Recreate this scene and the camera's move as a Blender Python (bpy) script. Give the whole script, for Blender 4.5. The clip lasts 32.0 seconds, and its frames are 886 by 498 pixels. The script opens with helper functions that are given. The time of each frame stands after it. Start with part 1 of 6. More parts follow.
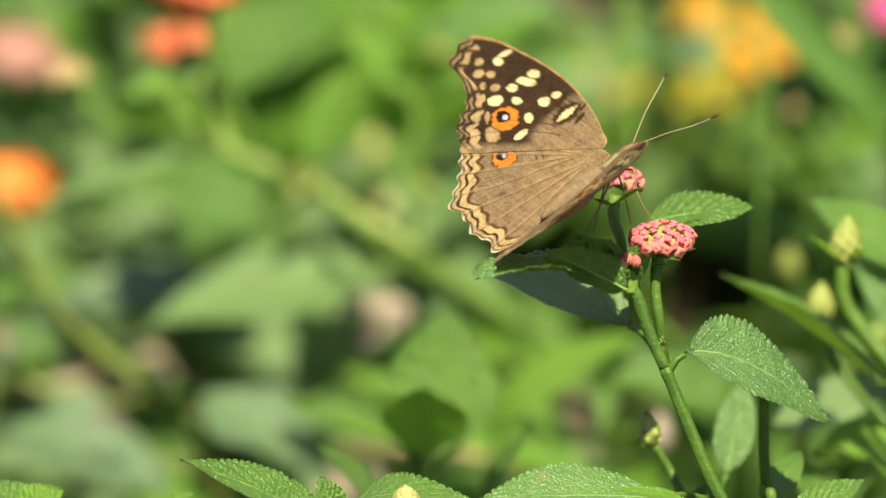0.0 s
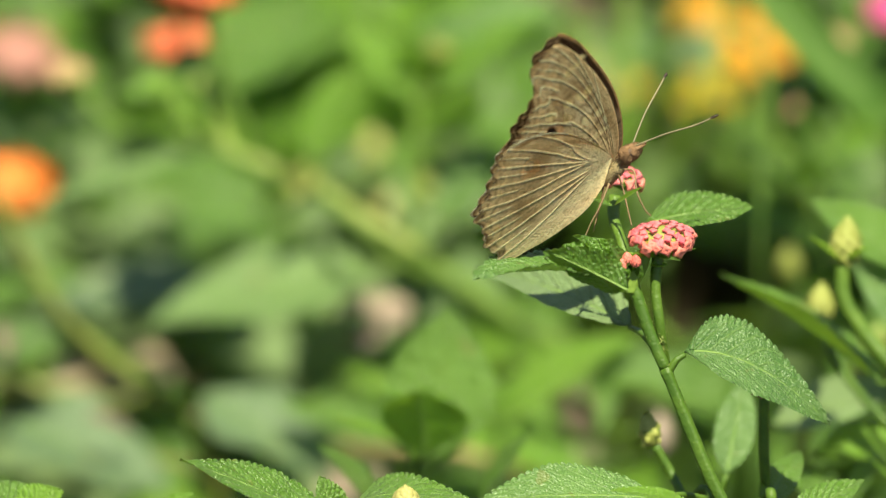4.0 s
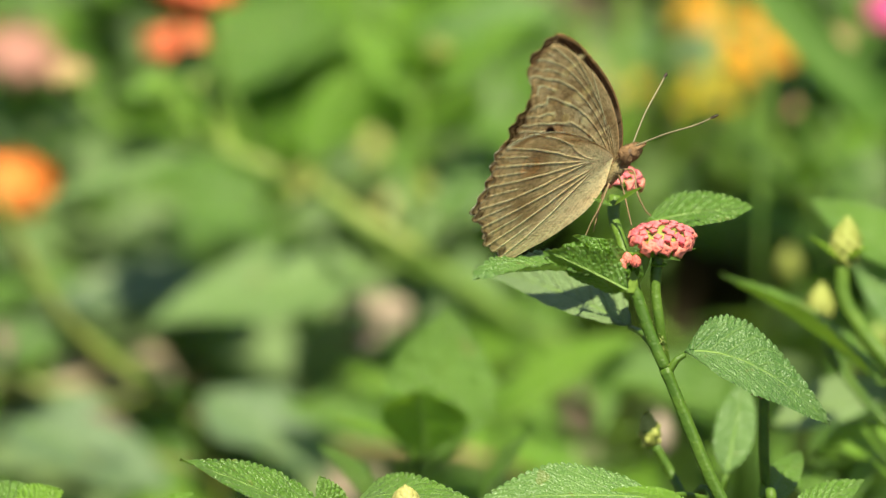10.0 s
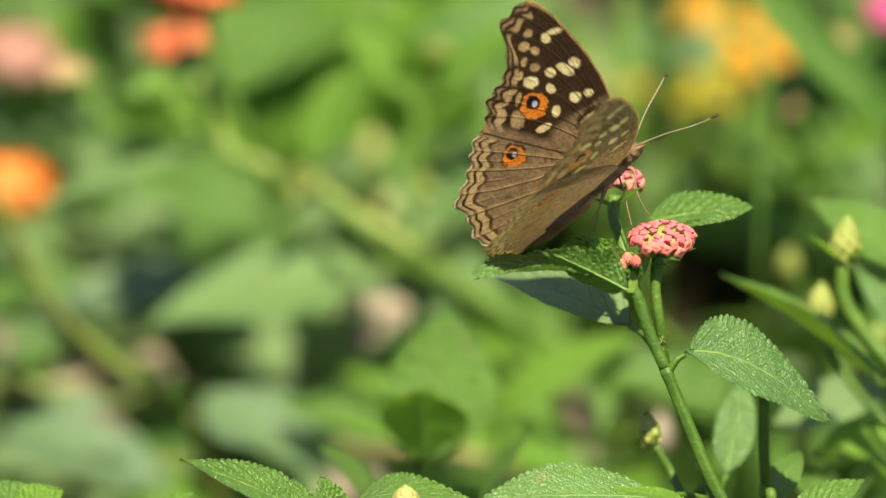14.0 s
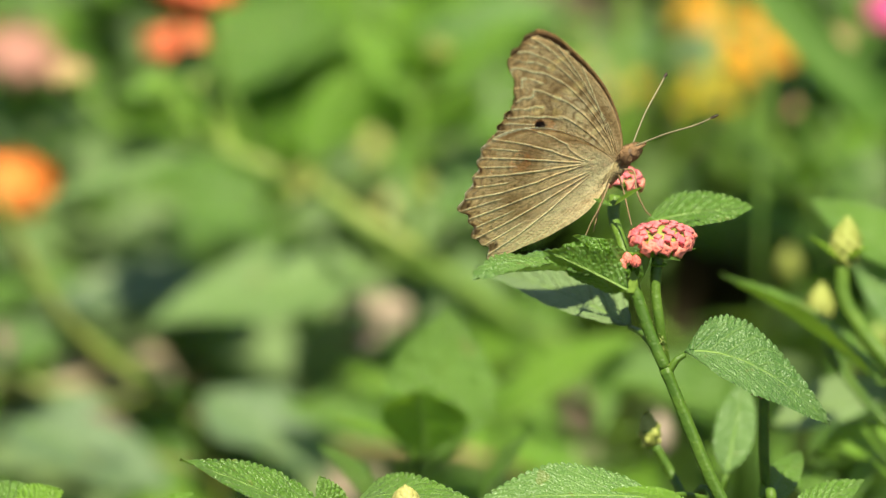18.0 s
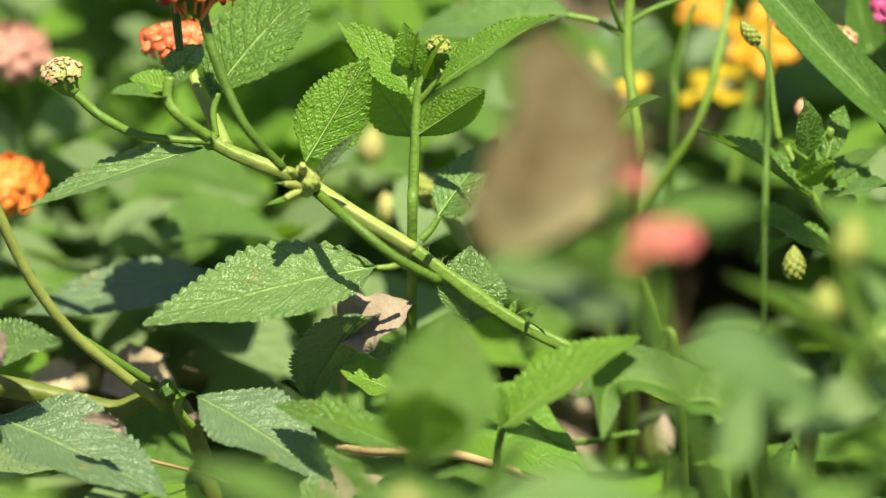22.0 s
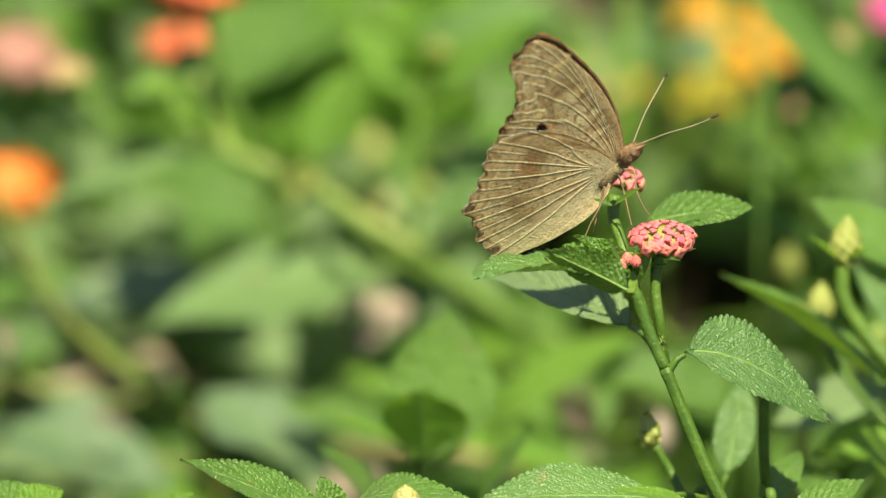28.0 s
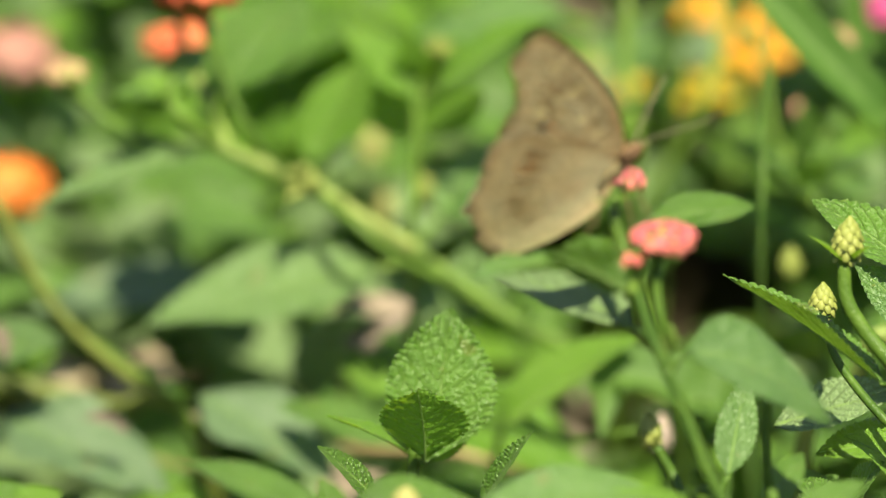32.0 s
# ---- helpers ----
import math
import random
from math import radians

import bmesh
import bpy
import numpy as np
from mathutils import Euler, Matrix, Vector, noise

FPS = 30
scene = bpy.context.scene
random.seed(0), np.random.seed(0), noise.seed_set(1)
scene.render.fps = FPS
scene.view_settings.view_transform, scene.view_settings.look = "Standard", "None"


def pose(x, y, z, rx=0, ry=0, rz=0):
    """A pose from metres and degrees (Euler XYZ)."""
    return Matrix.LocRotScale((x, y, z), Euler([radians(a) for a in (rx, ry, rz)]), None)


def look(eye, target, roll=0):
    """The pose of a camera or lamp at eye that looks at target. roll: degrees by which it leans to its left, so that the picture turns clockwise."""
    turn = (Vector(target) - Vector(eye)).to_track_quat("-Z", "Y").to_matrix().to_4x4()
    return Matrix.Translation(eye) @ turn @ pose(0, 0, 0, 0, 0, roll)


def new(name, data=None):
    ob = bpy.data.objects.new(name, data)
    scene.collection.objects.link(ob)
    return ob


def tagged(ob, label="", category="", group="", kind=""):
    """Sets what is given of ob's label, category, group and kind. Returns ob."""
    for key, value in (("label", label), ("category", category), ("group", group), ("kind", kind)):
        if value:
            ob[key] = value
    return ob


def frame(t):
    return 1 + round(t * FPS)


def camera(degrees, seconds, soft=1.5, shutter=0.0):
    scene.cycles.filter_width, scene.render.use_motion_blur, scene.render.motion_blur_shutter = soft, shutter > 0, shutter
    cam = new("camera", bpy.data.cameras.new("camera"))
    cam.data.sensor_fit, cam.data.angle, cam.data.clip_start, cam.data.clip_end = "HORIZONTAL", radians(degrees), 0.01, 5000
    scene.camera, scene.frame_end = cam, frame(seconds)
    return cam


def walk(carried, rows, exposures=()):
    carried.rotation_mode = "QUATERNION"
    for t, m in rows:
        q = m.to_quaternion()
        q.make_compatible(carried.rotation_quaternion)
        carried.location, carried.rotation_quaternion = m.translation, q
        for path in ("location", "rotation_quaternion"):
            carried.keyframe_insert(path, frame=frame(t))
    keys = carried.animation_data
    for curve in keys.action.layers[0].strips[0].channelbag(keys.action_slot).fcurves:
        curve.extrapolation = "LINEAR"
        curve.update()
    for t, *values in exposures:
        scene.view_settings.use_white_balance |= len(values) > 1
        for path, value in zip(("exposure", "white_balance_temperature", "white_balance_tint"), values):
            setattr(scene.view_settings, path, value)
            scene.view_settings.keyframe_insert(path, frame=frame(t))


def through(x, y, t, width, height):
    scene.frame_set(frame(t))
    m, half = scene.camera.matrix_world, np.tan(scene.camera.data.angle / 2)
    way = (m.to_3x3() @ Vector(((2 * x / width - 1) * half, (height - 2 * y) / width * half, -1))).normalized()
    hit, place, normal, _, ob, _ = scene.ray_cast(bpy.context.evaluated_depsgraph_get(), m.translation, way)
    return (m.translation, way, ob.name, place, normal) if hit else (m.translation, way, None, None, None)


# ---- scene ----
# A pansy butterfly on a low lantana shrub in full sun, seen through a long lens.
# The view plan: 11450 units to the metre on the plane of the butterfly, x to the right, y down, d metres behind that plane.
PITCH = radians(30)
RIGHT = Vector((1, 0, 0))
UP = Vector((0, math.sin(PITCH), math.cos(PITCH)))
AWAY = Vector((0, math.cos(PITCH), -math.sin(PITCH)))
MID = Vector((0, 0, 0.184))
FAR = 12.0
DEEP = 3.0
UNIT = 1 / 11450
PULL = 0.060 * DEEP
VIEW = Matrix((RIGHT, UP, -AWAY)).transposed()


def near(x, y, d=0.0):
    """A place on the plants round the butterfly."""
    d *= DEEP
    k = UNIT * (FAR + d) / FAR
    return MID + RIGHT * ((x - 784) * k) + UP * ((441 - y) * k) + AWAY * d


def back(x, y, d=0.06):
    """A place among the plants behind."""
    d *= DEEP
    k = UNIT * (FAR + d - PULL) / FAR * 1.012
    return MID + RIGHT * ((x - 784) * k) + UP * ((441 - y) * k) + AWAY * d


# ---- camera: a long lens whose sharp plane slides from the butterfly to the stems behind and back ----
cam = camera(2 * math.degrees(math.atan(784 * UNIT / FAR)), 32.0, soft=1.4)
cam.data.dof.use_dof = True
cam.data.dof.focus_distance = FAR
cam.data.dof.aperture_fstop = 9.8
REACH = [(0, 0), (20.2, 0), (20.4, 0.003), (20.5, 0.013), (20.6, 0.024), (20.7, 0.031), (20.8, 0.036), (21.0, 0.040), (21.2, 0.042), (21.4, 0.045), (21.6, 0.050), (21.8, 0.056), (22.0, 0.060),
         (23.2, 0.060), (23.4, 0.056), (23.6, 0.048), (23.8, 0.038), (24.0, 0.030), (24.2, 0.023), (24.4, 0.013), (24.6, 0.004), (24.8, 0),
         (28.2, 0), (28.4, 0.005), (28.6, 0.020), (28.8, 0.030), (29.0, 0.039), (29.2, 0.047), (29.4, 0.053), (29.6, 0.058), (29.8, 0.060), (30.8, 0.060),
         (31.0, 0.057), (31.2, 0.051), (31.4, 0.043), (31.6, 0.034), (31.8, 0.027), (32.0, 0.021)]
walk(cam, [(t, look(MID - AWAY * (FAR - r * DEEP), MID + AWAY * r * DEEP)) for t, r in REACH], exposures=[(0, 0.96), (32, 0.96)])

# ---- light ----
SUN_WAY = VIEW @ Vector((0.12, 0.715, 0.69)).normalized()
sun = new("sun", bpy.data.lights.new("sun", "SUN"))
sun.data.energy, sun.data.angle, sun.data.color = 5.0, radians(0.53), (1.0, 0.985, 0.68)
sun.matrix_world = Matrix.Translation((0, 0, 3)) @ SUN_WAY.to_track_quat("Z", "Y").to_matrix().to_4x4()
world = bpy.data.worlds.new("world")
scene.world = world
world.use_nodes = True
wn, wl = world.node_tree.nodes, world.node_tree.links
sky = wn.new("ShaderNodeTexSky")
sky.sky_type, sky.sun_disc = "NISHITA", False
sky.sun_elevation = math.asin(SUN_WAY.z)
sky.sun_rotation = math.atan2(SUN_WAY.x, SUN_WAY.y)
wl.new(sky.outputs[0], wn["Background"].inputs[0])
wn["Background"].inputs[1].default_value = 0.060


# ---- materials ----
def material(name, rough=0.5, spec=0.4):
    m = bpy.data.materials.new(name)
    m.use_nodes = True
    n, l = m.node_tree.nodes, m.node_tree.links
    b = n["Principled BSDF"]
    b.inputs["Roughness"].default_value = rough
    b.inputs["Specular IOR Level"].default_value = spec
    return m, n, l, b


def ramp(n, l, fac, stops):
    r = n.new("ShaderNodeValToRGB")
    e = r.color_ramp.elements
    while len(e) < len(stops):
        e.new(0.5)
    for k, (p, c) in zip(e, stops):
        k.position, k.color = p, (*c, 1)
    l.new(fac, r.inputs[0])
    return r.outputs[0]


def noise_node(n, l, scale, detail=3, vec=None):
    t = n.new("ShaderNodeTexNoise")
    t.inputs["Scale"].default_value, t.inputs["Detail"].default_value = scale, detail
    if vec is None:
        vec = n.new("ShaderNodeTexCoord").outputs["Object"]
    l.new(vec, t.inputs["Vector"])
    return t.outputs["Fac"]


def mix(n, l, fac, a, b, kind="MIX"):
    m = n.new("ShaderNodeMix")
    m.data_type, m.blend_type = "RGBA", kind
    for sock, v in ((m.inputs[0], fac), (m.inputs[6], a), (m.inputs[7], b)):
        if hasattr(v, "is_linked"):
            l.new(v, sock)
        elif isinstance(v, tuple):
            sock.default_value = (*v, 1)
        else:
            sock.default_value = v
    return m.outputs[2]


def calc(n, l, op, a, b=None):
    m = n.new("ShaderNodeMath")
    m.operation = op
    for sock, v in zip(m.inputs, (a, b)):
        if v is None:
            continue
        if hasattr(v, "is_linked"):
            l.new(v, sock)
        else:
            sock.default_value = v
    return m.outputs[0]


def bump(n, l, b, height, strength, dist):
    k = n.new("ShaderNodeBump")
    k.inputs["Strength"].default_value, k.inputs["Distance"].default_value = strength, dist
    l.new(height, k.inputs["Height"])
    l.new(k.outputs[0], b.inputs["Normal"])


def leaf_material(name, low, high, vein, glow, rough=0.40, through_share=0.35, cells=1900, relief=0.00040, vein_share=0.30, spec=0.5):
    """A rough, shiny leaf: sunken veins, blistered between them, the light of the sun passing through."""
    m, n, l, b = material(name, rough, spec)
    b.inputs["Sheen Weight"].default_value, b.inputs["Sheen Roughness"].default_value = 0.08, 0.45
    b.inputs["Sheen Tint"].default_value = (0.92, 1.0, 0.80, 1)
    uv = n.new("ShaderNodeUVMap").outputs[0]
    sep = n.new("ShaderNodeSeparateXYZ")
    l.new(uv, sep.inputs[0])
    along, across = sep.outputs[0], calc(n, l, "ABSOLUTE", sep.outputs[1])
    info = n.new("ShaderNodeObjectInfo").outputs["Random"]
    isle = n.new("ShaderNodeNewGeometry").outputs["Random Per Island"]
    vary = calc(n, l, "FRACT", calc(n, l, "ADD", info, isle))
    tone = calc(n, l, "ADD", calc(n, l, "MULTIPLY", noise_node(n, l, 110, 5), 0.65), calc(n, l, "MULTIPLY", vary, 0.35))
    base = ramp(n, l, tone, [(0.25, low), (0.75, high)])
    # side veins run forward from the midrib
    q = calc(n, l, "FRACT", calc(n, l, "SUBTRACT", calc(n, l, "MULTIPLY", along, 9.0), calc(n, l, "MULTIPLY", across, 2.6)))
    side = calc(n, l, "MINIMUM", 1.0, calc(n, l, "MULTIPLY", calc(n, l, "MINIMUM", q, calc(n, l, "SUBTRACT", 1.0, q)), 9.0))
    side = calc(n, l, "SUBTRACT", 1.0, calc(n, l, "MINIMUM", side, 1.0))
    rib = calc(n, l, "SUBTRACT", 1.0, calc(n, l, "MINIMUM", 1.0, calc(n, l, "MULTIPLY", across, 16.0)))
    lines = calc(n, l, "MAXIMUM", calc(n, l, "MULTIPLY", side, 0.75), rib)
    col = mix(n, l, calc(n, l, "MULTIPLY", lines, vein_share), base, vein)
    # blisters between the finest veins
    warp = n.new("ShaderNodeTexNoise")
    warp.inputs["Scale"].default_value = 500
    place = n.new("ShaderNodeTexCoord").outputs["Object"]
    l.new(place, warp.inputs["Vector"])
    bent = n.new("ShaderNodeVectorMath")
    bent.operation = "MULTIPLY_ADD"
    l.new(warp.outputs["Color"], bent.inputs[0])
    bent.inputs[1].default_value = (0.0005, 0.0005, 0.0005)
    l.new(place, bent.inputs[2])
    vor = n.new("ShaderNodeTexVoronoi")
    vor.feature = "SMOOTH_F1"
    vor.inputs["Scale"].default_value, vor.inputs["Smoothness"].default_value = cells, 0.45
    l.new(bent.outputs[0], vor.inputs["Vector"])
    col = mix(n, l, calc(n, l, "MULTIPLY", calc(n, l, "GREATER_THAN", vor.outputs["Distance"], 0.55), 0.22), col, vein)
    # small rust specks and dry blotches
    specks = calc(n, l, "GREATER_THAN", noise_node(n, l, 380, 2), 0.73)
    blotch = calc(n, l, "GREATER_THAN", noise_node(n, l, 75, 5), 0.70)
    col = mix(n, l, calc(n, l, "MULTIPLY", calc(n, l, "MAXIMUM", specks, blotch), 0.30), col, (0.20, 0.15, 0.04))
    l.new(col, b.inputs["Base Color"])
    rough_noise = noise_node(n, l, 900, 3)
    l.new(calc(n, l, "ADD", rough - 0.10, calc(n, l, "MULTIPLY", rough_noise, 0.22)), b.inputs["Roughness"])
    blister = calc(n, l, "SUBTRACT", 1.0, vor.outputs["Distance"])
    height = calc(n, l, "SUBTRACT", calc(n, l, "ADD", calc(n, l, "MULTIPLY", blister, 0.9), calc(n, l, "MULTIPLY", noise_node(n, l, 3200, 3), 0.5)), calc(n, l, "MULTIPLY", lines, 0.9))
    bump(n, l, b, height, 1.0, relief)
    tr = n.new("ShaderNodeBsdfTranslucent")
    l.new(mix(n, l, 0.6, col, glow), tr.inputs[0])
    sh = n.new("ShaderNodeMixShader")
    sh.inputs[0].default_value = through_share
    l.new(b.outputs[0], sh.inputs[1])
    l.new(tr.outputs[0], sh.inputs[2])
    l.new(sh.outputs[0], n["Material Output"].inputs[0])
    return m


LEAF = leaf_material("lantana leaf", (0.060, 0.145, 0.010), (0.120, 0.245, 0.026), (0.24, 0.36, 0.09), (0.34, 0.56, 0.02), 0.33, spec=0.6)
YOUNG = leaf_material("young leaf", (0.105, 0.245, 0.010), (0.180, 0.340, 0.026), (0.30, 0.44, 0.10), (0.42, 0.66, 0.02), 0.40, 0.42, 2400, 0.00026)
GREY = leaf_material("old leaf", (0.048, 0.122, 0.018), (0.096, 0.192, 0.036), (0.26, 0.38, 0.13), (0.20, 0.38, 0.03), 0.38, 0.25, 2500, 0.00021, 0.42, 0.6)
SHEEN = leaf_material("granular sunlit leaf", (0.082, 0.160, 0.034), (0.142, 0.240, 0.060), (0.26, 0.36, 0.13), (0.30, 0.50, 0.04), 0.33, 0.30, 2600, 0.00026, 0.30, 0.75)
DUSTY = leaf_material("dusty grey-green leaf", (0.074, 0.128, 0.056), (0.118, 0.182, 0.086), (0.22, 0.29, 0.15), (0.20, 0.36, 0.05), 0.38, 0.22, 2400, 0.00019, 0.30, 0.6)
# PALE: the sun's glare on broad leaves is put into the base colour
PALE = leaf_material("pale glary leaf", (0.155, 0.235, 0.085), (0.225, 0.315, 0.130), (0.28, 0.36, 0.18), (0.28, 0.46, 0.05), 0.45, 0.30)
GRASS = leaf_material("grass blade", (0.050, 0.120, 0.014), (0.084, 0.160, 0.022), (0.15, 0.26, 0.07), (0.26, 0.44, 0.03), 0.55, 0.30, 1500, 0.00006, 0.30, 0.3)


def plain(name, low, high, scale, rough=0.5, relief=0.0002, spec=0.35):
    m, n, l, b = material(name, rough, spec)
    f = noise_node(n, l, scale, 4)
    info = n.new("ShaderNodeObjectInfo").outputs["Random"]
    tone = calc(n, l, "ADD", calc(n, l, "MULTIPLY", f, 0.7), calc(n, l, "MULTIPLY", info, 0.3))
    l.new(ramp(n, l, tone, [(0.3, low), (0.7, high)]), b.inputs["Base Color"])
    bump(n, l, b, noise_node(n, l, scale * 4, 3), 0.6, relief)
    return m


STEM = plain("green stem", (0.046, 0.098, 0.009), (0.104, 0.176, 0.018), 420, 0.48, 0.0003)
OLIVE_STEM = plain("olive stem browned at places", (0.100, 0.120, 0.020), (0.200, 0.225, 0.050), 190, 0.5, 0.0003)
FRESH_STEM = plain("fresh green stem", (0.088, 0.165, 0.018), (0.180, 0.268, 0.042), 380, 0.48, 0.0003)
PALE_STEM = plain("pale ribbed stem", (0.165, 0.228, 0.042), (0.305, 0.350, 0.098), 260, 0.45)
KNOT = plain("knotty yellow-green bark", (0.210, 0.245, 0.052), (0.370, 0.395, 0.115), 500, 0.6, 0.0004)
MIDRIB = plain("leaf midrib", (0.130, 0.220, 0.040), (0.200, 0.300, 0.070), 300, 0.5)
TWIG = plain("dry twig", (0.220, 0.130, 0.060), (0.420, 0.290, 0.150), 300, 0.7)
PINK = plain("pink floret", (0.540, 0.088, 0.125), (0.680, 0.185, 0.200), 900, 0.5)
WASHED = plain("washed pink petal", (0.380, 0.150, 0.135), (0.480, 0.240, 0.185), 300, 0.5)
ROSE = plain("pale pink floret", (0.600, 0.125, 0.115), (0.730, 0.225, 0.180), 900, 0.5)
ORANGE = plain("orange floret", (0.640, 0.140, 0.024), (0.800, 0.240, 0.040), 300, 0.45)
YELLOW = plain("yellow petal", (0.390, 0.255, 0.006), (0.490, 0.335, 0.012), 300, 0.45)
AMBER = plain("amber petal", (0.500, 0.195, 0.003), (0.600, 0.275, 0.006), 300, 0.45)
BLUSH = plain("blush pink bud", (0.560, 0.280, 0.180), (0.680, 0.400, 0.260), 500, 0.5)
SCARLET = plain("scarlet floret", (0.600, 0.085, 0.030), (0.740, 0.150, 0.060), 300, 0.45)
SALMON = plain("salmon floret", (0.640, 0.150, 0.070), (0.760, 0.260, 0.110), 300, 0.45)
MAGENTA = plain("magenta floret", (0.480, 0.045, 0.175), (0.620, 0.105, 0.280), 300, 0.45)
BUD = plain("yellow green bud", (0.190, 0.220, 0.036), (0.340, 0.340, 0.090), 400, 0.55)
CREAM = plain("cream bud", (0.310, 0.280, 0.085), (0.450, 0.400, 0.150), 500, 0.55)
WHITISH = plain("pinkish white bud", (0.400, 0.290, 0.240), (0.560, 0.450, 0.390), 500, 0.6)
DRY = plain("dry leaf", (0.080, 0.056, 0.040), (0.320, 0.240, 0.190), 150, 0.8, 0.0012)
BLEACHED = plain("bleached dry leaf", (0.230, 0.165, 0.105), (0.440, 0.345, 0.240), 130, 0.8, 0.0010)
SOIL = plain("soil", (0.012, 0.009, 0.006), (0.060, 0.044, 0.028), 90, 0.95, 0.002, 0.1)
FUR = plain("brown fur", (0.165, 0.108, 0.062), (0.300, 0.205, 0.125), 900, 0.9, 0.0004, 0.1)
PALE_FUR = plain("pale fur", (0.190, 0.140, 0.070), (0.330, 0.255, 0.140), 900, 0.9, 0.0004, 0.1)
RUSSET = plain("russet scales", (0.120, 0.066, 0.036), (0.250, 0.145, 0.080), 1200, 0.8, 0.0003, 0.1)
LEG = plain("tan leg", (0.170, 0.105, 0.050), (0.270, 0.180, 0.100), 900, 0.6)
HORN = plain("antenna", (0.170, 0.140, 0.080), (0.330, 0.280, 0.180), 1500, 0.6)
DARK = plain("dark horn", (0.020, 0.014, 0.010), (0.060, 0.040, 0.030), 900, 0.4)
EYE = plain("compound eye", (0.075, 0.042, 0.028), (0.140, 0.082, 0.054), 3000, 0.4)


# ---- mesh helpers ----
def mesh_of(name, verts, faces, uvs=None, smooth=True):
    me = bpy.data.meshes.new(name)
    me.from_pydata([tuple(v) for v in verts], [], faces)
    if smooth:
        me.polygons.foreach_set("use_smooth", [True] * len(me.polygons))
    if uvs is not None:
        lay = me.uv_layers.new(name="UVMap")
        idx = np.empty(len(me.loops), dtype=np.int32)
        me.loops.foreach_get("vertex_index", idx)
        lay.data.foreach_set("uv", np.asarray(uvs, dtype=np.float32)[idx].ravel())
    me.update()
    return me


def thing(name, place, label, category, group=""):
    e = new(name)
    e.empty_display_size = 0.005
    e.location = place
    return tagged(e, label, category, group)


def part(name, me, mat, parent, m=None, label=""):
    """One mesh under a thing or a part; m is its pose in the world."""
    ob = new(name, me)
    if not me.materials:
        me.materials.append(mat)
    elif me.materials[0] is not mat:
        ob.material_slots[0].link = "OBJECT"
        ob.material_slots[0].material = mat
    ob.parent = parent
    top, up = Matrix.Identity(4), parent
    while up:
        top, up = up.matrix_basis @ top, up.parent
    ob.matrix_basis = top.inverted() @ (m or Matrix.Identity(4))
    if label:
        ob["label"] = label
    return ob


def smooth_path(pts, steps=8):
    pts = [Vector(p) for p in pts]
    ext = [2 * pts[0] - pts[1]] + pts + [2 * pts[-1] - pts[-2]]
    out = []
    for i in range(len(pts) - 1):
        a, b, c, d = ext[i:i + 4]
        for k in range(steps):
            t = k / steps
            out.append(0.5 * (2 * b + (c - a) * t + (2 * a - 5 * b + 4 * c - d) * t * t + (3 * b - a - 3 * c + d) * t ** 3))
    return out + [pts[-1]]


def tube(pts, r0, r1, sides=10, ribs=0.0, steps=8, swell=()):
    """A tapered stem along a path; ribs: depth of its lengthwise ridges; swell: (share, gain) of nodes."""
    path = smooth_path(pts, steps)
    n = len(path)
    verts, faces = [], []
    side = None
    for i, p in enumerate(path):
        t = (path[min(i + 1, n - 1)] - path[max(i - 1, 0)]).normalized()
        if side is None:
            side = t.orthogonal()
        side = (side - t * side.dot(t)).normalized()
        over = t.cross(side)
        s = i / (n - 1)
        r = r0 + (r1 - r0) * s
        for at, gain in swell:
            r *= 1 + gain * math.exp(-((s - at) / 0.03) ** 2)
        r *= 1 + 0.05 * noise.noise(p * 300)
        for k in range(sides):
            a = 2 * math.pi * k / sides
            q = r * (1 + ribs * math.cos(4 * a))
            verts.append(p + (side * math.cos(a) + over * math.sin(a)) * q)
    for i in range(n - 1):
        for k in range(sides):
            k2 = (k + 1) % sides
            faces.append((i * sides + k, i * sides + k2, (i + 1) * sides + k2, (i + 1) * sides + k))
    faces.append(tuple(range(sides))[::-1])
    faces.append(tuple((n - 1) * sides + k for k in range(sides)))
    return mesh_of("stem", verts, faces)


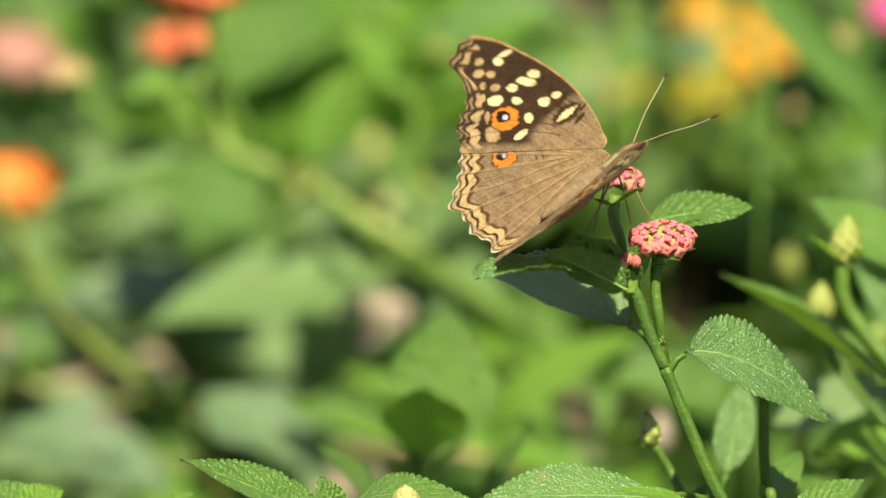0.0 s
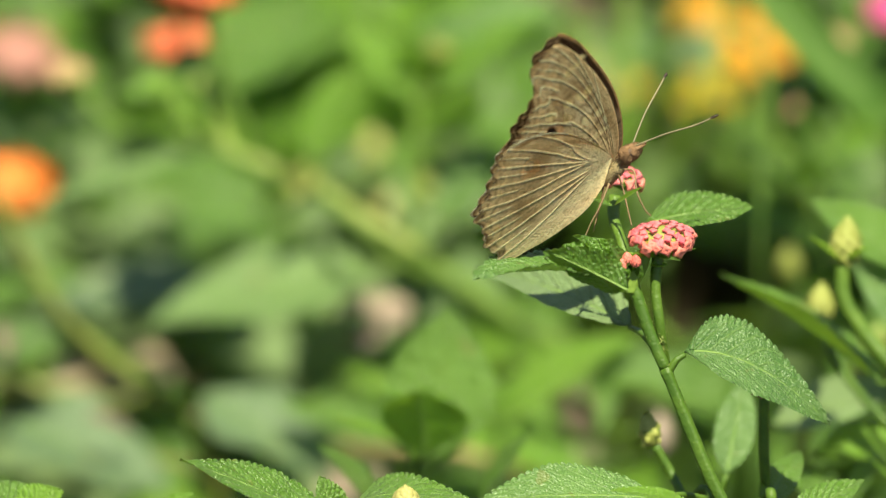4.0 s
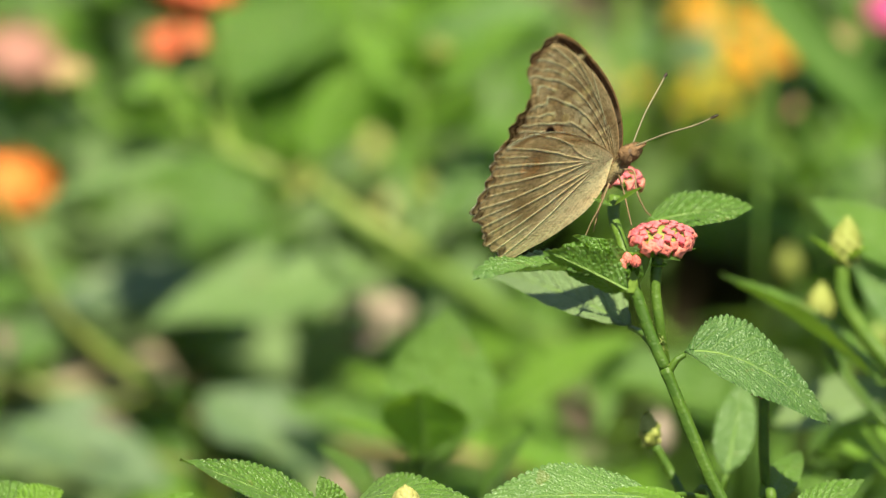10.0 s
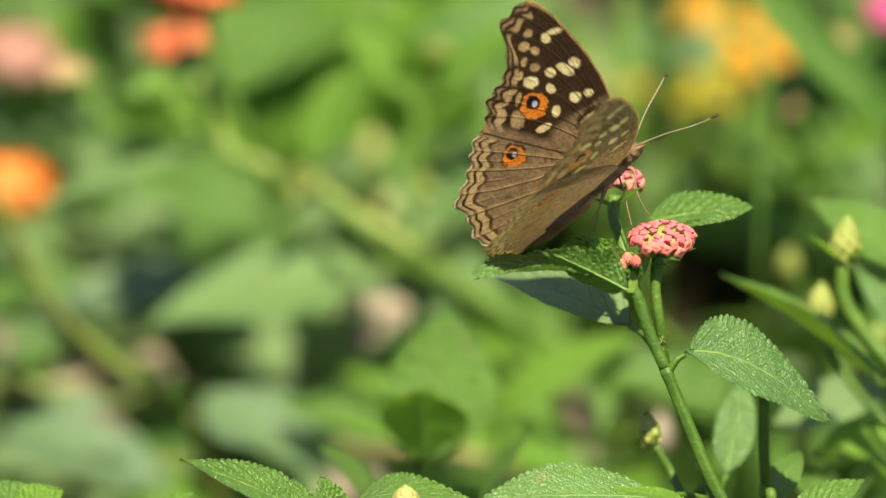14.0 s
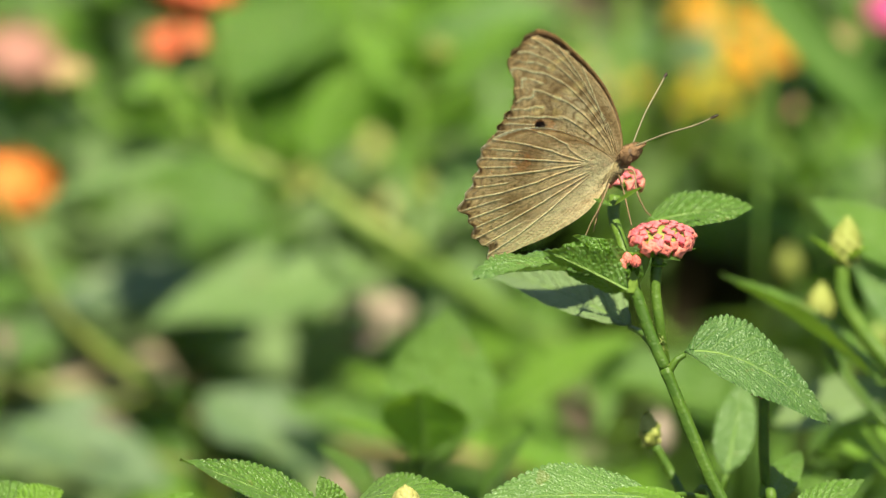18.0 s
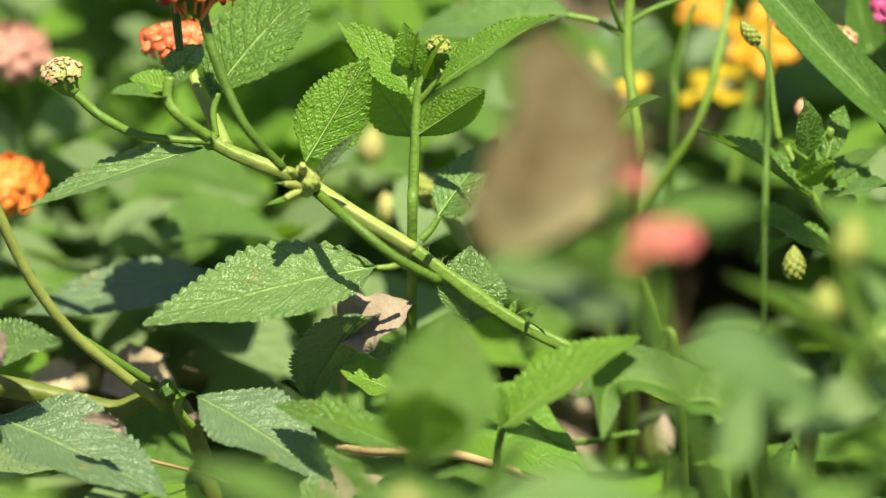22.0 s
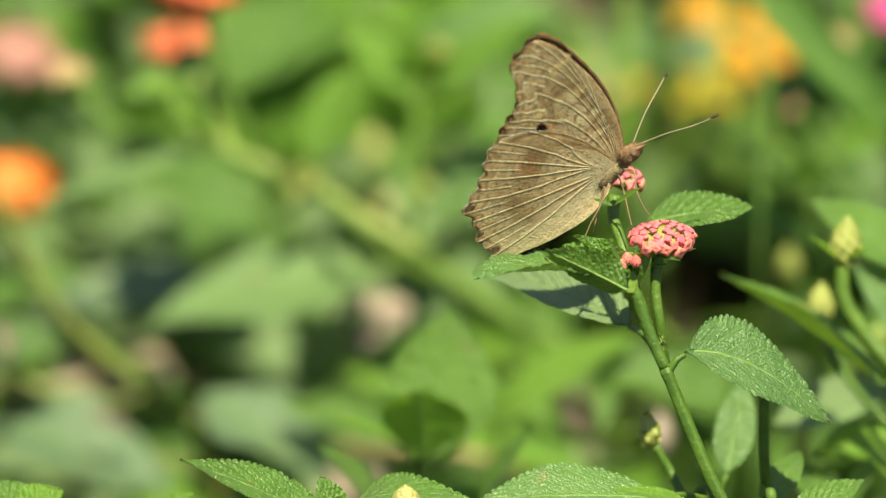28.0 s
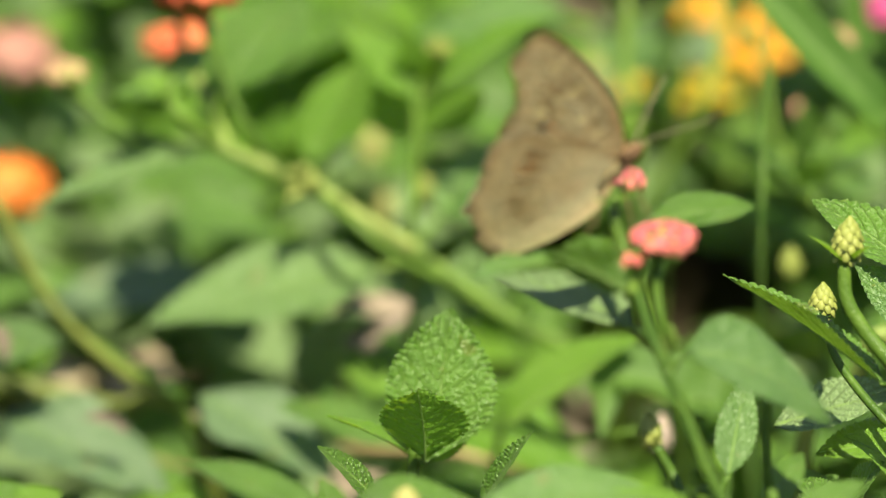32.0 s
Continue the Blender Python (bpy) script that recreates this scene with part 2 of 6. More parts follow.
def blade(length, width, seed=0, fold=0.25, curl=0.15, wave=0.03, nu=80, nv=9, teeth=16, tip=1.0, quilt=0.026, peak=0.72, sway=0.0):
    """A lantana leaf: ovate and pointed, bluntly toothed, puckered between sunken veins, folded along the midrib and arched."""
    rnd = random.Random(seed)
    ph = rnd.uniform(0, 6)
    verts, uvs, faces = [], [], []
    cols = 2 * nv + 1
    high = 1.02 * tip
    rise = high * 0.5 ** (1 / peak) / (1 - 0.5 ** (1 / peak))
    top = (rise / (rise + high)) ** rise * (high / (rise + high)) ** high
    for i in range(nu + 1):
        u = i / nu
        w = u ** rise * (1 - u) ** high / top * 0.5 * width
        for j in range(cols):
            v = (j - nv) / nv
            a = abs(v)
            saw = (u * teeth + (0.37 if v > 0 else 0) + 0.25 * math.sin(ph + 7 * u)) % 1.0
            rim = max(0, (a - 0.72) / 0.28)
            bulge = (0.5 - abs(saw - 0.55)) * 2 if teeth else 0
            y = w * v + math.copysign(1, v) * rim * (0.050 * width * min(1, w / (0.25 * width)) * (bulge - 0.4) if 0 < u < 1 else 0)
            x = u * length + 0.016 * length * saw * rim * (1 if teeth else 0) + 0.10 * width * a * a * (1 - u)
            uu = u + 0.022 * noise.noise(Vector((u * 6 + ph, v * 1.5, seed * 1.7))) + (0.05 if v > 0 else 0)
            q = (uu * 9.0 - a * 2.6) % 1.0
            pad = (1 - (2 * q - 1) ** 2) ** 0.7 * math.sin(math.pi * min(1, a * 0.93 + 0.03)) ** 0.6
            z = fold * (math.sqrt(y * y + (0.03 * width) ** 2) - 0.03 * width) - curl * length * u * u + quilt * width * pad * (1 - u * 0.4)
            z += 0.018 * width * noise.noise(Vector((u * 13 + ph, v * 5, seed))) * (0.4 + a) + 0.008 * width * noise.noise(Vector((u * 31 + ph, v * 13, seed)))
            z += 0.020 * width * rim * (bulge - 0.5) * (1 if teeth else 0)
            z += wave * width * (math.sin(ph + 5 * u + (2 if v > 0 else 0)) + 0.5 * math.sin(2 * ph + 12 * u + v)) * a * a
            y += 0.04 * width * math.sin(ph * 2 + 2.2 * u) - sway * length * u * u
            verts.append((x, y, z))
            uvs.append((uu, v))
    for i in range(nu):
        for j in range(cols - 1):
            a = i * cols + j
            faces.append((a, a + 1, a + cols + 1, a + cols))
    return mesh_of("leaf", verts, faces, uvs)


def leaf_pose(base, tip, face):
    """From the stalk's end to the tip; face: the way its upper side looks, in view axes (right, up, towards)."""
    x = (tip - base).normalized()
    z = VIEW @ Vector(face)
    z = (z - x * z.dot(x)).normalized()
    y = z.cross(x)
    return Matrix.Translation(base) @ Matrix((x, y, z)).transposed().to_4x4()


def leaf(parent, base, tip, width, face=(0, 0.6, 0.8), mat=None, seed=0, stalk=None, label="", fold=0.25, curl=0.15, **more):
    length = (tip - base).length
    lift = 1 / math.sqrt(1 + curl * curl)
    m = leaf_pose(base, tip, face)
    me = blade(length, width * UNIT, seed, fold, curl, **more)
    # the arched blade is tilted so that its tip meets the wanted place
    bend = more.get("sway", 0.0)
    m = m @ pose(0, 0, 0, 0, 0, math.degrees(math.atan(bend))) @ pose(0, 0, 0, 0, -math.degrees(math.atan(curl)), 0) @ Matrix.Scale(lift / math.sqrt(1 + bend * bend), 4)
    ob = part("leaf", me, mat or LEAF, parent, m, label)
    if width > 55:
        cols = 2 * more.get("nv", 9) + 1
        rows = more.get("nu", 80)
        line = [me.vertices[i * cols + more.get("nv", 9)].co + Vector((0, 0, -0.00008)) for i in range(0, int(rows * 0.97), max(1, rows // 14))]
        part("midrib", tube(line, 0.00022, 0.00007, 6, 0, 2), MIDRIB, ob, m)
    if stalk is not None:
        part("petiole", tube([stalk, (stalk + base) / 2 + Vector((0, 0, 0.0006)), base], 0.0007, 0.00045, 7, 0, 4), STEM, parent)
    return ob


def floret_bud(size, seed):
    """A square unopened floret: a short tube under four folded lobes."""
    s = size
    rings = [(0.22, -1.3), (0.25, -0.5), (0.46, -0.18), (0.60, 0.08), (0.50, 0.26), (0.20, 0.34)]
    verts, faces = [], []
    for k, (r, z) in enumerate(rings):
        for i in range(8):
            a = math.pi / 4 * i
            q = r * (1.36 if i % 2 and k > 1 else (0.82 if k > 1 else 1.0))
            verts.append((math.cos(a) * q * s, math.sin(a) * q * s, z * s))
    for k in range(len(rings) - 1):
        for i in range(8):
            j = (i + 1) % 8
            faces.append((k * 8 + i, k * 8 + j, k * 8 + 8 + j, k * 8 + 8 + i))
    verts.append((0, 0, 0.14 * s))
    for i in range(8):
        faces.append(((len(rings) - 1) * 8 + i, (len(rings) - 1) * 8 + (i + 1) % 8, len(verts) - 1))
    return mesh_of("floret", verts, faces)


def floret_open(size, throat=1.4):
    """An open floret: a flared tube and four broad rounded lobes, cupped and uneven."""
    s = size
    verts, faces = [], []
    for r, z in ((0.10, -throat), (0.13, -throat * 0.45), (0.17, -0.12), (0.24, 0.02)):
        for i in range(8):
            a = math.pi / 4 * i
            verts.append((math.cos(a) * r * s, math.sin(a) * r * s, z * s))
    for k in range(3):
        for i in range(8):
            j = (i + 1) % 8
            faces.append((k * 8 + i, k * 8 + j, k * 8 + 8 + j, k * 8 + 8 + i))
    for p in range(4):
        c = math.pi / 2 * p
        b = len(verts)
        tall = 0.06 * (p % 2)
        for k, (r, w, z) in enumerate(((0.16, 0.16, 0.0), (0.38, 0.32, 0.10), (0.62, 0.38, 0.12), (0.80, 0.28, 0.07), (0.88, 0.10, 0.01))):
            for e in (-1, -0.5, 0, 0.5, 1):
                x, y = r - 0.05 * e * e, e * w
                verts.append(((x * math.cos(c) - y * math.sin(c)) * s, (x * math.sin(c) + y * math.cos(c)) * s, (z + tall * r - 0.08 * e * e) * s))
        for k in range(4):
            for e in range(4):
                a = b + k * 5 + e
                faces.append((a, a + 5, a + 6, a + 1))
    return mesh_of("floret", verts, faces)


def petal(length, width, seed):
    """A broad petal, notched at its end and waved."""
    rnd = random.Random(seed)
    ph = rnd.uniform(0, 6)
    verts, faces = [], []
    for i in range(11):
        u = i / 10
        w = width * 0.5 * (0.22 + 0.78 * math.sin(math.pi * min(1, 0.08 + 0.62 * u)) ** 1.2) * math.sqrt(max(0.0, 1 - max(0, (u - 0.55) / 0.47) ** 2))
        for j in range(-3, 4):
            v = j / 3
            verts.append((u * length * (1 - 0.05 * v * v + 0.02 * math.cos(7 * v)), w * v, 0.10 * length * math.sin(2.4 * u) - 0.16 * width * v * v + 0.04 * width * math.sin(ph + 5 * u + 2 * v)))
    for i in range(10):
        for j in range(6):
            a = i * 7 + j
            faces.append((a, a + 1, a + 8, a + 7))
    return mesh_of("petal", verts, faces)


def daisy(parent, place, radius, axis, count, mat, seed, start=0.0, label=""):
    """A blossom of broad petals round a small domed disc."""
    z = (VIEW @ Vector(axis)).normalized()
    m = Matrix.Translation(place) @ z.to_track_quat("Z", "Y").to_matrix().to_4x4()
    head = part("blossom", dome(radius * 0.20, 0.6), CREAM, parent, m, label)
    rnd = random.Random(seed)
    for i in range(count):
        part("petal", petal(radius * rnd.uniform(0.9, 1.08), radius * 0.62, seed + i), mat, head, m @ pose(0, 0, 0, 0, 0, start + 360 / count * i + rnd.uniform(-6, 6)) @ pose(0, 0, 0, 0, rnd.uniform(-14, 8), 0) @ Matrix.Translation((radius * 0.10, 0, 0.02 * radius * (i % 2))))
    return head


def dome(radius, squash, rows=6, seg=14):
    verts, faces = [], []
    for i in range(rows + 1):
        a = math.pi * i / rows
        for k in range(seg):
            b = 2 * math.pi * k / seg
            verts.append((radius * math.sin(a) * math.cos(b), radius * math.sin(a) * math.sin(b), radius * squash * math.cos(a)))
    for i in range(rows):
        for k in range(seg):
            j = (k + 1) % seg
            faces.append((i * seg + k, i * seg + seg + k, i * seg + seg + j, i * seg + j))
    return mesh_of("receptacle", verts, faces)


def flower_head(parent, place, radius, axis, mesh, count, mat, rim=None, squash=0.62, label="", reach=2.1, heart=STEM, mixed=0.0, spread=(0.70, 0.34)):
    """A rounded head: a green receptacle set with florets in a spiral; mixed: share of florets in the second colour wherever they sit."""
    z = (VIEW @ Vector(axis)).normalized()
    turn = z.to_track_quat("Z", "Y").to_matrix().to_4x4()
    m = Matrix.Translation(place) @ turn
    head = part("flower_head", dome(radius * 0.88, squash), heart, parent, m, label)
    rnd = random.Random(int(place.x * 1e6) + count)
    for i in range(count):
        f = (i + 0.5) / count
        a, b = math.acos(1 - f * (1 - math.cos(reach))) + rnd.uniform(-0.07, 0.07), i * 2.39996 + rnd.uniform(-0.16, 0.16)
        d = Vector((math.sin(a) * math.cos(b), math.sin(a) * math.sin(b), math.cos(a)))
        at = Vector((d.x * radius, d.y * radius, d.z * radius * squash)) * rnd.uniform(0.92, 1.06)
        n = Vector((d.x, d.y, d.z / squash + 0.15)).normalized()
        s = (spread[0] + spread[1] * f) * rnd.uniform(0.88, 1.12)
        mm = m @ Matrix.Translation(at) @ n.to_track_quat("Z", "Y").to_matrix().to_4x4() @ pose(0, 0, 0, rnd.uniform(-9, 9), rnd.uniform(-9, 9), rnd.uniform(0, 90)) @ Matrix.Scale(s, 4)
        ob = part("floret", mesh, mat, head, mm)
        if rim and (rnd.random() < mixed if mixed else f > 0.62):
            ob.material_slots[0].link = "OBJECT"
            ob.material_slots[0].material = rim
    return head


def cone_bud(parent, place, length, radius, axis, mat, label="", count=44, sheath=-0.22):
    """A closed bud: a spindle set with small blunt scales, in a green cup."""
    z = (VIEW @ Vector(axis)).normalized()
    m = Matrix.Translation(place) @ z.to_track_quat("Z", "Y").to_matrix().to_4x4()
    verts, faces, rows, seg = [], [], 10, 12

    def girth(s):
        return radius * max(0.004, math.sin(math.pi * (0.14 + 0.859 * s))) ** 0.75

    for i in range(rows + 1):
        s = i / rows
        for k in range(seg):
            a = 2 * math.pi * k / seg
            r = 0.95 * girth(s)
            verts.append((r * math.cos(a), r * math.sin(a), (s - 0.4) * length))
    for i in range(rows):
        for k in range(seg):
            j = (k + 1) % seg
            faces.append((i * seg + k, i * seg + j, i * seg + seg + j, i * seg + seg + k))
    faces += [tuple(range(seg))[::-1], tuple(rows * seg + k for k in range(seg))]
    for i in range(count):
        s = 0.10 + 0.88 * (i + 0.5) / count
        a = i * 2.39996
        out = Vector((math.cos(a), math.sin(a), 0.35 + 0.5 * s)).normalized()
        up = (Vector((0, 0, 1)) - out * out.z).normalized()
        side = out.cross(up)
        c = Vector((math.cos(a) * girth(s) * 0.93, math.sin(a) * girth(s) * 0.93, (s - 0.4) * length))
        q = radius * 0.30
        b = len(verts)
        for ring, (rr, h) in enumerate(((1.15, -0.10), (0.8, 0.26))):
            for k in range(6):
                g = math.pi / 3 * k
                verts.append(c + (side * math.cos(g) * 0.85 + up * math.sin(g) * 1.25) * q * rr + out * q * h)
        verts.append(c + out * q * 0.40 + up * q * 0.25)
        for k in range(6):
            j = (k + 1) % 6
            faces += [(b + k, b + j, b + 6 + j, b + 6 + k), (b + 6 + k, b + 6 + j, b + 12)]
    ob = part("bud", mesh_of("bud", verts, faces), mat, parent, m, label)
    foot, lip = -0.46 * length, sheath * length
    cup = [Vector((0, 0, foot)), Vector((0, 0, (foot + lip) / 2)), Vector((0, 0, lip))]
    part("cup", tube(cup, radius * 0.42, radius * 0.98, 12, 0.05, 4), STEM, ob, m)
    return ob


# ---- the ground ----
def ground_sheet():
    line = [0.0]
    step = 0.006
    while line[-1] < 300:
        line.append(line[-1] + step)
        if line[-1] > 0.35:
            step *= 1.35
    axis = [-v for v in line[:0:-1]] + line
    n = len(axis)
    verts = [(x, y, -0.004 + (0.006 * noise.noise(Vector((x * 14, y * 14, 0))) + 0.003 * noise.noise(Vector((x * 60, y * 60, 3)))) * (1 if abs(x) + abs(y) < 3 else 0)) for y in axis for x in axis]
    faces = [(j * n + i, j * n + i + 1, (j + 1) * n + i + 1, (j + 1) * n + i) for j in range(n - 1) for i in range(n - 1)]
    ob = new("ground", mesh_of("ground", verts, faces))
    ob.data.materials.append(SOIL)
    tagged(ob, "dark crumbly soil under low shrubs", "ground", kind="structure")


ground_sheet()


# ---- low leaves that cover the soil ----
def carpet(name, label, spots, mat, seed, nu=9, nv=3):
    """Many small leaves in one mesh; spots: place, length, heading, tilt, roll."""
    rnd = random.Random(seed)
    verts, faces, uvs = [], [], []
    for place, length, heading, tilt, roll in spots:
        turn = Euler((roll, tilt, heading)).to_matrix()
        width = length * rnd.uniform(0.5, 0.68)
        fold, curl, ph = rnd.uniform(0.05, 0.45), rnd.uniform(0.0, 0.35), rnd.uniform(0, 6)
        b = len(verts)
        cols = 2 * nv + 1
        for i in range(nu + 1):
            u = i / nu
            w = (math.sin(math.pi * u ** 0.72) ** 0.85 if 0 < u < 1 else 0.0) * 0.52 * width
            for j in range(cols):
                v = (j - nv) / nv
                y = w * v * (1 + (0.08 if i % 2 and abs(v) == 1 else 0))
                p = Vector((u * length, y, fold * abs(y) - curl * length * u * u + 0.02 * length * math.sin(ph + 6 * u + v)))
                verts.append(place + turn @ p)
                uvs.append((u, v))
        for i in range(nu):
            for j in range(cols - 1):
                a = b + i * cols + j
                faces.append((a, a + 1, a + cols + 1, a + cols))
    ob = new(name, mesh_of(name, verts, faces, uvs))
    ob.data.materials.append(mat)
    return tagged(ob, label, "leaves", kind="stuff")


def ground_depth(y):
    return (MID.z + (441 - y) * UNIT * math.cos(PITCH)) / math.sin(PITCH)


def undergrowth():
    rnd = random.Random(7)
    lots = {"a": [], "b": [], "c": []}
    for i in range(1150):
        x, y = rnd.uniform(-500, 2070), rnd.uniform(-420, 1050)
        if 1100 < x < 1430 and 410 < y < 640:
            continue
        if -80 < x < 350 and 590 < y < 800 and i % 9:
            continue
        if 930 < x < 1130 and -60 < y < 150:
            continue
        open_bed = (1070 < x < 1500 and -60 < y <= 410) or (-60 < x < 190 and -40 < y < 430)
        if 860 < x < 1190 and 560 < y < 850 and i % 10:
            continue
        far = ground_depth(y)
        d = far * rnd.uniform(0.62, 0.97)
        if d < 0.165:
            d = max(far * 0.9, 0.142)
        if open_bed:
            d = max(0.32, far * rnd.uniform(0.84, 0.97))
        p = back(x, y, d / DEEP)
        lots[rnd.choice("aab" if i % 5 else "c")].append((p, rnd.uniform(0.012, 0.028), rnd.uniform(0, 6.3), rnd.uniform(-0.35, 0.25), rnd.uniform(-0.1, 0.55)))
    for i in range(70):
        x, y = rnd.uniform(-40, 400), rnd.uniform(250, 600)
        if x < 150 and y < 430:
            continue
        lots["b"].append((back(x, y, ground_depth(y) * rnd.uniform(0.66, 0.84) / DEEP), rnd.uniform(0.012, 0.022), rnd.uniform(0, 6.3), rnd.uniform(-0.2, 0.15), rnd.uniform(0.2, 0.6)))
    litter = []
    for i in range(310):
        x, y = (rnd.uniform(920, 1140), rnd.uniform(-50, 150)) if i >= 240 else (rnd.uniform(-80, 400), rnd.uniform(570, 800)) if i < 130 else ((rnd.uniform(640, 1010), rnd.uniform(680, 850)) if i < 170 else (rnd.uniform(-300, 1900), rnd.uniform(-200, 900)))
        if 1080 < x < 1450 and 390 < y < 660:
            continue
        litter.append((back(x, y, ground_depth(y) * rnd.uniform(0.90, 0.97) / DEEP), rnd.uniform(0.008, 0.020) * (1.5 if i >= 240 else 1), rnd.uniform(0, 6.3), rnd.uniform(-0.4, 0.3), rnd.uniform(-0.1, 0.7)))
    tagged(carpet("leaf_litter", "dry beige and brown leaves on the soil", litter, DRY, 9), category="litter")
    bleached = [(back(x, y, ground_depth(y) * rnd.uniform(0.86, 0.96) / DEEP), rnd.uniform(0.013, 0.026), rnd.uniform(0, 6.3), rnd.uniform(-0.2, 0.2), rnd.uniform(0.1, 0.6))
                for x, y in ((rnd.uniform(-60, 380), rnd.uniform(600, 790)) for i in range(60))]
    tagged(carpet("leaf_litter", "sun-bleached beige leaves fallen on the soil", bleached, BLEACHED, 12), category="litter")
    carpet("undergrowth", "green leaves of low shrubs crowding behind the stems", lots["a"], LEAF, 1)
    carpet("undergrowth", "grey-green older leaves close to the soil", lots["b"], PALE, 2)
    carpet("undergrowth", "bright fresh leaves among the undergrowth", lots["c"], YOUNG, 3)
    # the bed goes on all round
    wide = []
    for i in range(8200):
        if i < 2600:
            r, a = 0.12 + 1.3 * rnd.random() ** 0.7, rnd.uniform(0, 6.283)
            x, y = r * math.cos(a), r * math.sin(a)
        else:
            x, y = rnd.gauss(0, 1.3), rnd.uniform(-0.9, 3.2)
            if rnd.random() > 0.55 + 0.9 * noise.noise(Vector((x * 2.2, y * 2.2, 5))):
                continue
        if -0.02 < y < 0.80 and abs(x) < 0.20:
            continue
        top = 0.045 if y < 0.05 and abs(x) < 0.12 else 0.09
        wide.append((Vector((x, y, rnd.uniform(0.002, top))), rnd.uniform(0.018, 0.036) * (1 if i < 2600 else 1.4), rnd.uniform(0, 6.3), rnd.uniform(-0.6, 0.2), rnd.uniform(-0.5, 0.5)))
    carpet("ground_cover", "low lantana leaves covering the bed all round", wide, LEAF, 4, 5, 2)


undergrowth()


# ---- the shrub that carries the butterfly ----
BUD_PINK = floret_bud(0.00160, 1)
BUD_SMALL = floret_bud(0.00105, 2)
OPEN_BIG = floret_open(0.0042)
OPEN_LONG = floret_open(0.0027, 2.6)


def hairs(p, pts, count, length=0.0020):
    """Fine stiff hairs along a stem."""
    rnd = random.Random(5)
    path = smooth_path(pts, 30)
    verts, faces = [], []
    for i in range(count):
        a = rnd.choice(path)
        d = Vector((rnd.gauss(0, 1), rnd.gauss(0, 1), rnd.gauss(0, 1))).normalized()
        s = d.orthogonal().normalized() * 0.00008
        o = d.cross(s)
        e = a + d * length * rnd.uniform(0.75, 1.2)
        b = len(verts)
        verts += [a + s, a - s * 0.5 + o, a - s * 0.5 - o, e]
        faces += [(b, b + 1, b + 3), (b + 1, b + 2, b + 3), (b + 2, b, b + 3)]
    tagged(part("hairs", mesh_of("hairs", verts, faces), PALE_STEM, p), kind="stuff")


